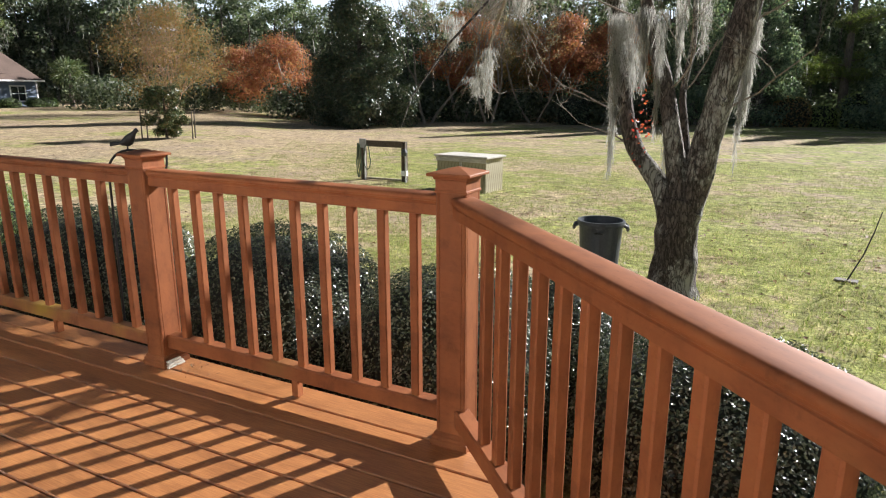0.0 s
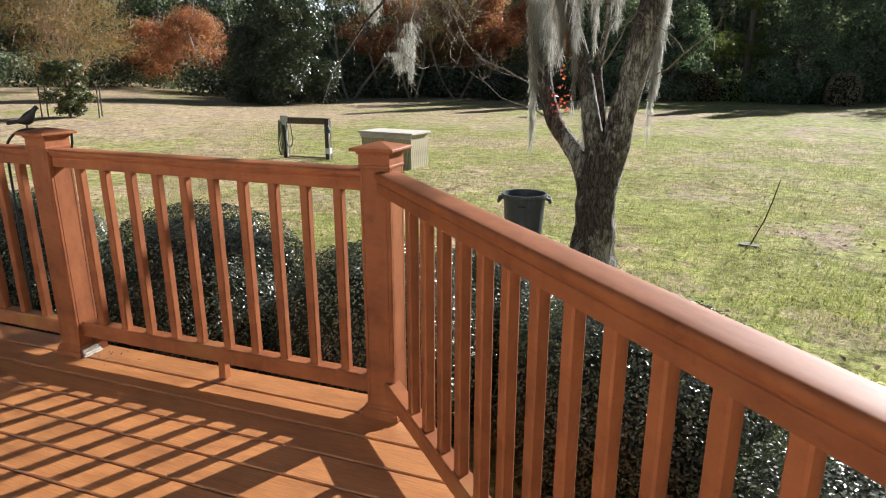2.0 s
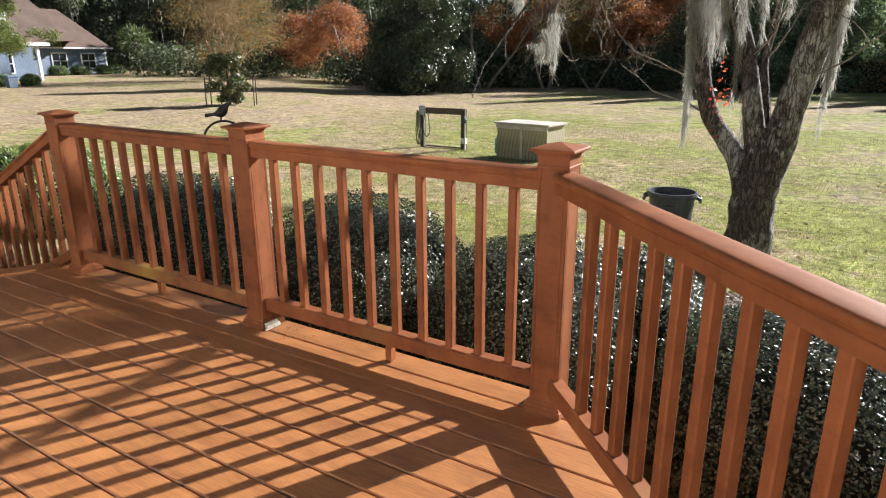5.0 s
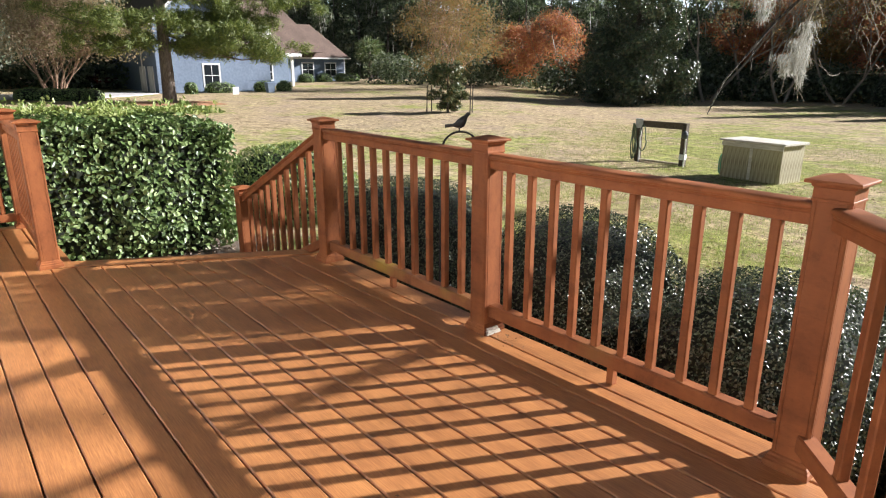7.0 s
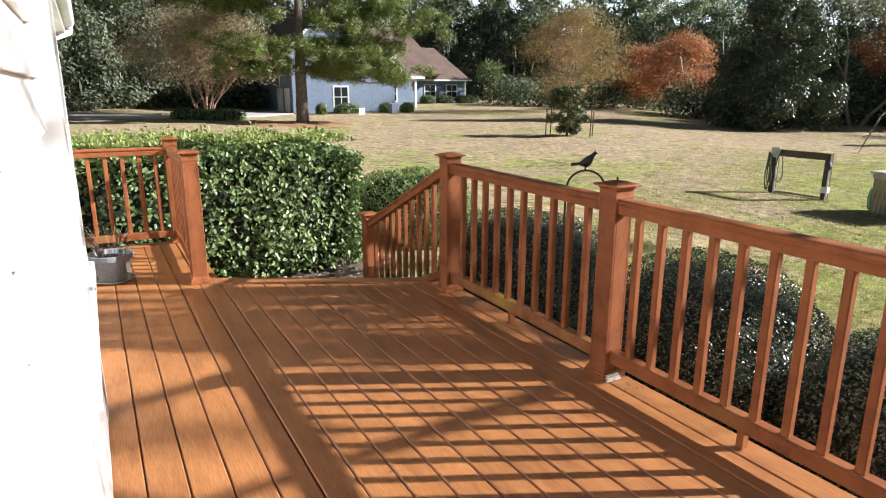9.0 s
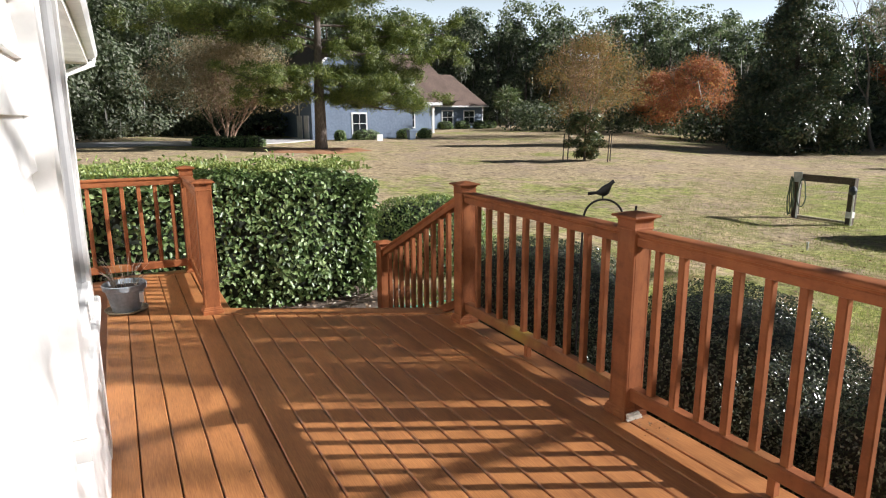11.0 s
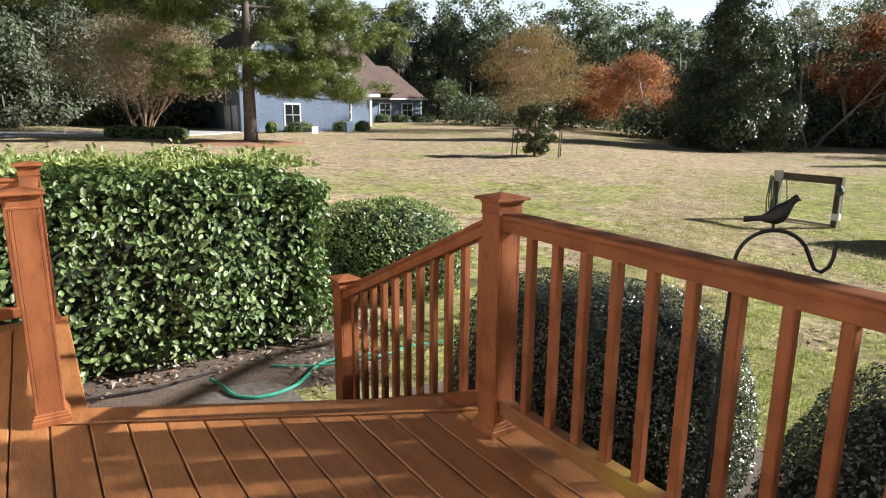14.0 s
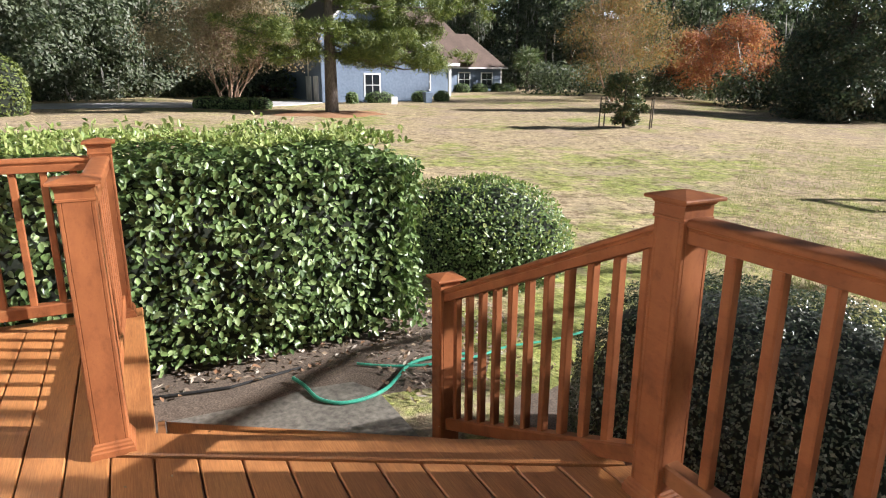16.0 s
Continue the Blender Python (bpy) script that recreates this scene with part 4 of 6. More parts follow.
def build_pot():
    p = thing("plant_pot", "grey plastic pot with dry soil and withered stems", "plant pot", pose(-5.52, -0.185, 0.0) @ Matrix.Diagonal((1.1, 1.1, 1.1, 1)))
    part("saucer", Geo().lathe([(0.001, 0.10), (0.004, 0.13), (0.02, 0.145), (0.022, 0.138), (0.008, 0.12), (0.007, 0.0)], 24), M_SAUCER, p, "dirty brown saucer")
    part("tag", Geo().box(0.085, 0.085, 0.08, 0.112, 0.112, 0.15, 0.003), M_TRIM, p, "small white plant tag")
    part("tub", Geo().lathe([(0.009, 0.085), (0.012, 0.092), (0.16, 0.126), (0.165, 0.140), (0.20, 0.146), (0.205, 0.140), (0.20, 0.132), (0.175, 0.126), (0.17, 0.0)], 32), M_POT, p)
    part("soil", Geo().lathe([(0.171, 0.124), (0.178, 0.09), (0.183, 0.04), (0.182, 0.0)], 16), M_SOIL, p, "dark dry soil")
    st = Geo()
    r = random.Random(3)
    for i in range(30):
        a, h = r.uniform(0, 6.28), r.uniform(0.06, 0.24)
        x, y = 0.07 * math.cos(a), 0.07 * math.sin(a)
        st.tube([(x, y, 0.17), (x * 1.5, y * 1.5, 0.17 + h * 0.6), (x * 2.4, y * 2.4, 0.17 + h)], [0.003, 0.002, 0.001], 4)
    part("dry_stems", st, M_TWIG, p, "withered brown stems")


build_pot()


def build_hose():
    def smooth_line(pts):
        fine = [Vector(pts[i]).lerp(Vector(pts[i + 1]), t) for i in range(len(pts) - 1) for t in (0, 0.25, 0.5, 0.75)] + [Vector(pts[-1])]
        for _ in range(3):
            fine = [fine[0]] + [(fine[i - 1] + fine[i] * 2 + fine[i + 1]) / 4 for i in range(1, len(fine) - 1)] + [fine[-1]]
        return fine

    fine = smooth_line([(-6.72, 1.40, -0.64), (-6.58, 1.45, -0.645), (-6.37, 1.47, -0.652), (-6.25, 1.59, -0.652), (-6.24, 1.75, -0.652), (-6.31, 1.93, -0.655), (-6.48, 2.09, -0.66), (-6.62, 2.22, -0.66), (-6.65, 2.42, -0.66), (-6.58, 2.70, -0.665)])
    back = smooth_line([(-6.78, 1.88, -0.66), (-6.64, 2.06, -0.66), (-6.52, 2.34, -0.66), (-6.50, 2.78, -0.665), (-6.59, 3.00, -0.67), (-6.53, 3.44, -0.68), (-6.60, 3.9, -0.69)])
    h = thing("garden_hose", "teal green garden hose lying over the concrete pad", "hose")
    part("tube", Geo().tube(fine, [0.013] * len(fine), 8), M_HOSE, h, smooth=True)
    part("tube", Geo().tube(back, [0.010] * len(back), 8), M_HOSE, h, smooth=True)
    h2 = thing("drip_line", "thin black irrigation line in the mulch", "hose")
    part("tube", Geo().tube([(-6.95, 0.2, -0.655), (-6.85, 0.6, -0.65), (-6.8, 1.0, -0.655), (-6.9, 1.5, -0.66)], [0.009] * 4, 6), M_BLACK, h2)


build_hose()

# ---- trees ----


def limbs(geo, start, heading, length, radius, depth, rnd, spread=0.6, rise=0.15, tips=None, k=6, min_r=0.006):
    """Branch upon branch, each bending and thinning."""
    pts, rad = [Vector(start)], [radius]
    d = Vector(heading).normalized()
    n = 5
    for i in range(n):
        d = (d + Vector((rnd.uniform(-1, 1), rnd.uniform(-1, 1), rnd.uniform(-0.6, 1))) * 0.22 + Vector((0, 0, rise * 0.3))).normalized()
        pts.append(pts[-1] + d * length / n)
        rad.append(max(min_r, radius * (1 - 0.55 * (i + 1) / n)))
    geo.tube(pts, rad, k)
    if depth == 0:
        if tips is not None:
            tips.extend(pts[2:])
        return
    for _ in range(rnd.choice((2, 3, 3))):
        i = rnd.randint(2, n)
        nd = (d + Vector((rnd.uniform(-1, 1), rnd.uniform(-1, 1), rnd.uniform(-0.5, 0.9))) * spread * 1.4).normalized()
        limbs(geo, pts[i], nd, length * rnd.uniform(0.55, 0.8), rad[i] * 0.68, depth - 1, rnd, spread, rise, tips, max(4, k - 1), min_r)


def broad_tree(name, x, y, height, cr, trunk_h, leaf, n, size, label, seed, bark=None, stems=1, low=0.25, blobs=26, depth=3, fill=0.9, flat=0.55, hang=0, tilt=0.55):
    """Trunk or several stems, limbs, and a crown of clumps with gaps."""
    z = ground_z(x, y)
    t = thing(name, label, "tree", pose(x, y, z))
    rnd = random.Random(seed)
    wood, tips = Geo(), []
    for s in range(stems):
        a = 2 * math.pi * s / stems + rnd.uniform(0, 1)
        lean = 0.0 if stems == 1 else tilt
        limbs(wood, (0.12 * lean * 3 * math.cos(a), 0.12 * lean * 3 * math.sin(a), -0.15), (lean * math.cos(a), lean * math.sin(a), 1), trunk_h + height * 0.25, height * (0.022 if stems == 1 else 0.010), depth, rnd, 0.75, 0.25, tips, 8, 0.012)
    part("trunk", wood, bark or M_BARK, t, smooth=True)
    C, R = [], []
    for _ in range(blobs):
        a, q = rnd.uniform(0, 2 * math.pi), math.sqrt(rnd.random()) * 0.82
        v = rnd.uniform(low, 1.0)
        w = math.sin(math.pi * min(0.97, max(0.06, (v - low + 0.10) / (1.12 - low)))) ** 0.7
        C.append((cr * q * w * math.cos(a), cr * q * w * math.sin(a), height * v * 0.93))
        r = cr * rnd.uniform(0.20, 0.36)
        R.append((r, r, r * flat * 1.2))
    P, N = blob_leaves(C, R, n, fill, 0.4)
    sz = size * (0.7 + 0.6 * rng.random(n))
    part("crown", leaf_mesh("crown", P, N, sz, sz * 0.62, 0.2), leaf, t, "many small leaves in loose clumps")
    if hang:
        P, N = blob_leaves(C, R, hang, 0.6, 0.0)
        T = np.tile(np.array([[0, 0, -1.0]]), (hang, 1))
        part("moss", leaf_mesh("moss", P, N * np.array([1, 1, 0.05]), 0.5 + 1.1 * rng.random(hang), 0.16, 0.1, T), L_MOSS, t, "grey hanging moss")["kind"] = "stuff"
    return t


def cone_tree(name, x, y, height, cr, leaf, n, size, label, seed):
    """Dense evergreen, branches to the ground, uneven cone."""
    z = ground_z(x, y)
    t = thing(name, label, "tree", pose(x, y, z))
    rnd = random.Random(seed)
    wood = Geo().tube([(0, 0, -0.2), (0, 0, height * 0.9)], [height * 0.02, 0.03], 8)
    C, R = [], []
    for _ in range(170):
        v = rnd.random() ** 1.25
        a = rnd.uniform(0, 2 * math.pi)
        w = cr * (1 - v) ** 0.85 * rnd.uniform(0.55, 1.0) * (1 if v > 0.06 else 0.85)
        C.append((w * math.cos(a), w * math.sin(a), 0.35 + v * height * 0.95))
        r = cr * rnd.uniform(0.17, 0.27) * (1.15 - 0.5 * v)
        R.append((r, r, r * 0.75))
        wood.tube([(0, 0, max(0.2, v * height * 0.9)), C[-1]], [0.05, 0.012], 5)
    part("trunk", wood, M_BARK, t)
    P, N = blob_leaves(C, R, n, 0.35, 0.3)
    sz = size * (0.7 + 0.6 * rng.random(n))
    part("crown", leaf_mesh("crown", P, N, sz, sz * 0.5, 0.15), leaf, t, "dark leathery leaves down to the ground")
    return t


def pine_tree(name, x, y, height, label, seed, branches, trunk_r, n=26000, lean=0.0, tuft=0.9):
    """A pine with a bare lower trunk and long boughs that carry flat pads of needles.
    branches: (height, bearing in degrees, length, rise)."""
    z = ground_z(x, y)
    t = thing(name, label, "tree", pose(x, y, z))
    rnd = random.Random(seed)
    wood = Geo()
    wood.tube([(0, 0, -0.2), (0.02, 0, 0.15), (0.03, 0, 0.8), (lean * 0.5, 0, height * 0.4), (lean, 0.1, height)], [trunk_r * 1.35, trunk_r * 1.12, trunk_r, trunk_r * 0.8, 0.05], 12)
    C, R = [], []
    for h, az, ln, rise in branches:
        a = radians(az)
        d = Vector((math.cos(a), math.sin(a), 0))
        s = Vector((lean * h / height, 0, h))
        wig = [Vector((rnd.uniform(-1, 1), rnd.uniform(-1, 1), rnd.uniform(-1, 1))) * 0.07 * ln for _ in range(3)]
        pts = [s, s + d * ln * 0.35 + Vector((0, 0, rise * 0.5)) + wig[0] * 0.6, s + d * ln * 0.7 + Vector((0, 0, rise * 0.9)) + wig[1], s + d * ln + Vector((0, 0, rise)) + wig[2]]
        wood.tube(pts, [0.075, 0.055, 0.035, 0.015], 6)
        for q in np.linspace(0.20, 1.05, 9):
            for _ in range(3):
                p = s + d * ln * q + Vector((0, 0, rise * q)) + Vector((rnd.uniform(-1, 1), rnd.uniform(-1, 1), rnd.uniform(-0.25, 0.45))) * tuft * (0.55 + 0.5 * q)
                C.append(p)
                r = rnd.uniform(0.26, 0.62) * tuft
                R.append((r, r, r * 0.6))
                wood.tube([pts[1].lerp(pts[3], min(1, max(0, (q - 0.35) / 0.65))), p], [0.02, 0.006], 4)
    part("trunk", wood, M_PBARK, t, "scaly grey-brown bark", smooth=True)
    P, N = blob_leaves([tuple(c) for c in C], R, n, 0.9, 0.2)
    part("crown", leaf_mesh("needles", P, N, 0.20 + 0.14 * rng.random(n), 0.035, 0.1, unit(n) + np.array([0, 0, 0.4])), L_PINE, t, "tufts of green needles")
    return t


def far_woods():
    """The belt of mixed woods that closes the lawn."""
    spots = []
    rnd = random.Random(11)
    C, R, kind = [], [], []
    for i in range(250):
        az = -35 + 150 * (i + rnd.random()) / 250
        dist = rnd.uniform(84, 100) if 20 < az < 66 else rnd.uniform(64, 82)
        if az < 14:
            dist = rnd.uniform(60, 74)
        x, y = -dist * math.cos(radians(az)), dist * math.sin(radians(az))
        h = rnd.uniform(12.0, 15.5) if 20 < az < 70 else rnd.uniform(13, 17)
        spots.append((x, y, h))
        z = ground_z(x, y)
        for _ in range(20):
            v = rnd.uniform(0.10, 1.0)
            w = 2.9 * (1.1 - 0.5 * v) * rnd.uniform(0.4, 1.0)
            a = rnd.uniform(0, 6.28)
            C.append((x + w * math.cos(a), y + w * math.sin(a), z + h * v))
            r = rnd.uniform(0.8, 1.7)
            R.append((r, r, r * 0.7))
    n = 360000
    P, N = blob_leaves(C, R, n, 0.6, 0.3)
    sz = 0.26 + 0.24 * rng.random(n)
    # leaves carry the haze of distance in their paler colour
    w = part("far_woods", leaf_mesh("far_woods", P, N, sz, sz * 0.7, 0.2), L_FAR_HAZE)
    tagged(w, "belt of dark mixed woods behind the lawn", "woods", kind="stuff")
    # lumpy sheet, painted dark as shade behind the trees; closes sky gaps
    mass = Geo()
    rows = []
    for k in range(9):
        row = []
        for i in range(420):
            # full circle: the unseen arc behind is added to block horizon glow
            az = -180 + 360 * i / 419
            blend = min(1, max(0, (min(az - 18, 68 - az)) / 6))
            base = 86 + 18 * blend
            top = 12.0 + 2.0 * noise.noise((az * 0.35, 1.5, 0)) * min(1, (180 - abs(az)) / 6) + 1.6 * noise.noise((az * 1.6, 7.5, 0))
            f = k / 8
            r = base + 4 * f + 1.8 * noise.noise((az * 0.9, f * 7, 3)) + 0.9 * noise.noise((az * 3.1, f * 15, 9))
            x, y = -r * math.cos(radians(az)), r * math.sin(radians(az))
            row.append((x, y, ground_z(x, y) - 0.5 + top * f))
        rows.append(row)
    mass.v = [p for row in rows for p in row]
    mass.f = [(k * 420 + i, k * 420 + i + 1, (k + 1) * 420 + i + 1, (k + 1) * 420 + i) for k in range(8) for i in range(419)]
    tagged(part("woods_backing", mass, M_WOODS_SHADE), "lumpy sheet painted dark as shade deep in the far woods", "woods", kind="stuff")
    trunks = Geo()
    for x, y, h in spots:
        z = ground_z(x, y)
        trunks.tube([(x, y, z - 0.2), (x + 0.2, y, z + h * 0.5), (x, y + 0.2, z + h * 0.8)], [0.2, 0.14, 0.05], 6)
    tagged(part("far_trunks", trunks, M_BARK), "dark trunks of the far woods", "woods", kind="stuff")
    C, R = [], []
    for i in range(460):
        az = -35 + 150 * (i + rnd.random()) / 460
        dist = rnd.uniform(62, 74) if 20 < az < 48 else rnd.uniform(55, 62)
        if az < 16:
            dist = rnd.uniform(54, 62)
        x, y = -dist * math.cos(radians(az)), dist * math.sin(radians(az))
        if 26 < az < 33:
            x, y = x * 1.28, y * 1.28
        r = rnd.uniform(0.9, 1.9) if az < 84 else rnd.uniform(0.6, 1.2)
        C.append((x, y, ground_z(x, y) + r * rnd.uniform(0.4, 1.7)))
        R.append((r, r, r * 0.9))
    n = 90000
    P, N = blob_leaves(C, R, n, 0.3, 0.3)
    sz = 0.22 + 0.18 * rng.random(n)
    tagged(part("understory", leaf_mesh("understory", P, N, sz, sz * 0.6, 0.2), L_OAK), "dark evergreen undergrowth at the wood's edge", "shrubs", kind="stuff")
    C2 = np.array(C)
    P, N = blob_leaves(C2 * np.array([1, 1, 1]) + np.array([0, 0, 4]), np.array(R) * np.array([1, 1, 2.6]), 260, 0.6, 0.0)
    T = np.tile(np.array([[0, 0, -1.0]]), (260, 1))
    tagged(part("woods_moss", leaf_mesh("woods_moss", P, N * np.array([1, 1, 0.05]), 0.8 + 1.4 * rng.random(260), 0.07, 0.1, T), L_MOSS), "grey moss hanging in the far woods", "moss", kind="stuff")


far_woods()

TX, TY = -0.66, 7.0


def moss_tree():
    """Grey forked tree by the deck, hung with moss."""
    z = ground_z(TX, TY)
    t = thing("moss_tree", "forked grey-brown tree hung with grey Spanish moss", "tree", pose(TX, TY, z))
    o = lambda x, yy, zz: (x - TX, yy, zz - z)
    wood = Geo()
    wood.rough_tube([o(-0.66, 0, -1.0), o(-0.67, 0, -0.80), o(-0.67, 0, -0.62), o(-0.67, 0, -0.25), o(-0.66, 0, 0.05), o(-0.65, 0, 0.22)], [0.36, 0.29, 0.245, 0.205, 0.20, 0.19], 24, 8, 0.16)
    limb_left = [o(-0.74, 0, 0.0), o(-0.86, 0.03, 0.30), o(-1.03, 0.05, 0.52), o(-1.18, 0.06, 0.73), o(-1.28, 0.05, 1.05), o(-1.36, 0.1, 1.5), o(-1.5, 0.2, 2.2), o(-1.9, 0.5, 3.2)]
    limb_mid = [o(-0.66, -0.03, 0.1), o(-0.72, -0.03, 0.5), o(-0.80, -0.02, 0.9), o(-0.90, 0.05, 1.3), o(-1.0, 0.1, 1.62), o(-1.12, 0.1, 2.0), o(-1.3, 0.0, 2.8), o(-1.5, -0.3, 3.8)]
    limb_mid2 = [o(-0.62, 0.05, 0.2), o(-0.64, 0.1, 0.55), o(-0.70, 0.15, 0.95), o(-0.75, 0.2, 1.3), o(-0.70, 0.3, 1.9), o(-0.8, 0.5, 2.8)]
    limb_right = [o(-0.60, 0, 0.0), o(-0.52, 0, 0.40), o(-0.46, 0, 0.80), o(-0.40, 0, 1.10), o(-0.34, 0.0, 1.45), o(-0.25, 0, 1.9), o(-0.15, 0.1, 2.6), o(-0.2, 0.2, 3.6), o(-0.5, 0.2, 4.6)]
    wood.rough_tube(limb_left, [0.14, 0.115, 0.10, 0.09, 0.08, 0.07, 0.05, 0.03], 14, 6)
    wood.rough_tube(limb_mid, [0.13, 0.105, 0.09, 0.085, 0.08, 0.07, 0.05, 0.03], 10)
    wood.rough_tube(limb_mid2, [0.07, 0.05, 0.04, 0.035, 0.03, 0.02], 8)
    wood.rough_tube(limb_right, [0.16, 0.15, 0.145, 0.14, 0.14, 0.13, 0.11, 0.08, 0.04], 12)
    for p, r in ((o(-0.47, -0.05, 0.08), 0.05), (o(-0.33, -0.1, 1.2), 0.03)):
        wood.tube([Vector(p) - Vector((0.03, 0, 0.06)), Vector(p) + Vector((0, -0.05, 0)), Vector(p) + Vector((0.02, 0, 0.06))], [r * 0.5, r, r * 0.4], 7)
    # unseen upright limbs, added overhead to throw shadow bands on the deck
    rise = random.Random(15)
    for i in range(9):
        x0 = -2.5 + 0.27 * i
        foot = limb_left[6] if x0 < -1.6 else limb_mid[6] if x0 < -0.8 else limb_right[6]
        top = o(x0 + rise.uniform(-0.1, 0.1), rise.uniform(-0.4, 0.5), rise.uniform(4.6, 5.6))
        mid = o(x0 + rise.uniform(-0.12, 0.12), rise.uniform(-0.3, 0.4), 3.3)
        wood.tube([foot, mid, Vector(mid).lerp(Vector(top), 0.5) + Vector((rise.uniform(-0.12, 0.12), 0, 0)), top], [0.06, 0.052, 0.04, 0.015], 7)
    part("trunk", wood, M_BARK, t, "rough grey bark", smooth=True)
    rnd = random.Random(5)
    tw, tips = Geo(), []
    for base, d, ln in ((limb_right[3], (1, -0.1, 0.35), 1.0), (limb_right[5], (1, 0.5, 0.4), 1.6), (limb_mid[3], (0.5, -0.6, 0.5), 0.8), (limb_left[4], (-1, -0.2, 0.3), 0.9), (limb_mid2[3], (0.6, 0.4, 0.4), 0.7), (limb_mid[5], (-0.8, -0.4, 0.4), 1.4), (limb_left[3], (-0.6, 0.3, 0.1), 0.7)):
        limbs(tw, base, d, ln, 0.012, 3, rnd, 0.95, 0.0, tips, 5, 0.0025)
    # unseen upper boughs, added to dapple the deck with shade
    for base, d, ln in ((limb_right[7], (1.0, 0.1, 0.55), 2.8), (limb_right[8], (1.0, -0.1, 0.3), 2.6), (limb_right[8], (-0.8, 0.2, 0.7), 2.2), (limb_mid[7], (-0.9, -0.5, 0.5), 2.4), (limb_left[7], (-1, 0.6, 0.4), 2.4), (limb_right[6], (0.9, -0.6, 0.5), 2.0), (limb_mid[6], (-0.3, -1, 0.4), 2.0)):
        limbs(tw, base, d, ln, 0.06, 3, rnd, 0.7, 0.2, tips, 5, 0.005)
    part("twig_crown", tw, M_TWIG, t, "bare crooked twigs")
    # moss: tapering beards from the limbs, (x, depth, top, tip, half width, pieces)
    beards = [(-1.42, 0.0, 2.1, 0.42, 0.07, 2000), (-1.30, 0.05, 2.1, 1.0, 0.12, 2200), (-1.14, 0.0, 2.15, 1.35, 0.07, 900), (-0.97, -0.09, 2.1, 0.85, 0.05, 800), (-0.80, 0.0, 2.2, 1.45, 0.05, 500), (-0.60, 0.2, 2.2, 1.7, 0.06, 300),
              (-0.19, 0.0, 2.1, 0.60, 0.04, 1300), (-0.14, 0.05, 2.0, 1.05, 0.05, 900), (-0.85, -0.03, 1.0, 0.45, 0.04, 260), (-0.72, -0.1, 0.55, 0.15, 0.03, 160),
              # high beards: unseen, placed only to keep sun off parts of the deck
              (-1.5, 0.2, 3.4, 2.1, 0.35, 2200), (-1.1, 0.0, 4.2, 2.4, 0.40, 2800), (-0.6, 0.1, 4.0, 2.2, 0.36, 2800), (-0.22, 0.1, 3.6, 2.3, 0.20, 2000), (-0.7, 0.2, 5.0, 3.4, 0.5, 2500), (-1.8, 0.4, 3.6, 2.8, 0.25, 800), (0.8, 0.3, 4.7, 3.75, 0.30, 1300), (1.5, 0.2, 4.8, 3.8, 0.35, 1300), (2.2, 0.4, 4.7, 3.8, 0.30, 900)]
    PP, LL = [], []
    for bx, by, zt, zp, bw, n in beards:
        n = int(n * (1.15 if zt < 2.5 else 1.15))
        f = rng.random(n) ** 1.25
        taper = 1 - 0.85 * f
        lock = rng.integers(0, 9, n)
        lx = np.linspace(-1, 1, 9)[lock] + rng.normal(size=n) * 0.16
        f = f * (0.55 + 0.45 * np.abs(np.sin(lock * 2.1 + bx * 9)))
        PP.append(np.stack([bx - TX + lx * bw * 1.1 * taper, by + rng.normal(size=n) * bw * 0.8 * taper, zt - z - f * (zt - zp)], axis=1))
        LL.append(0.06 + 0.13 * rng.random(n) * (1 if zt < 2.5 else 1.6))
    P, ln = np.concatenate(PP), np.concatenate(LL)
    n = len(P)
    N = unit(n) * np.array([1, 1, 0.1])
    N /= np.linalg.norm(N, axis=1)[:, None]
    T = np.tile(np.array([[0, 0, -1.0]]), (n, 1)) + rng.normal(size=(n, 3)) * 0.13
    part("moss", leaf_mesh("moss", P, N, ln, 0.0025 + 0.0035 * rng.random(n), 0.1, T), L_MOSS, t, "long grey-green Spanish moss strands")["kind"] = "stuff"
    k = 70
    P = np.array(o(-1.12, 0.0, 0.95)) + rng.normal(size=(k, 3)) * np.array([0.07, 0.06, 0.16])
    part("red_leaves", leaf_mesh("red_leaves", P, unit(k), 0.042, 0.028, 0.1), L_CREEPER, t, "a few red creeper leaves")


moss_tree()


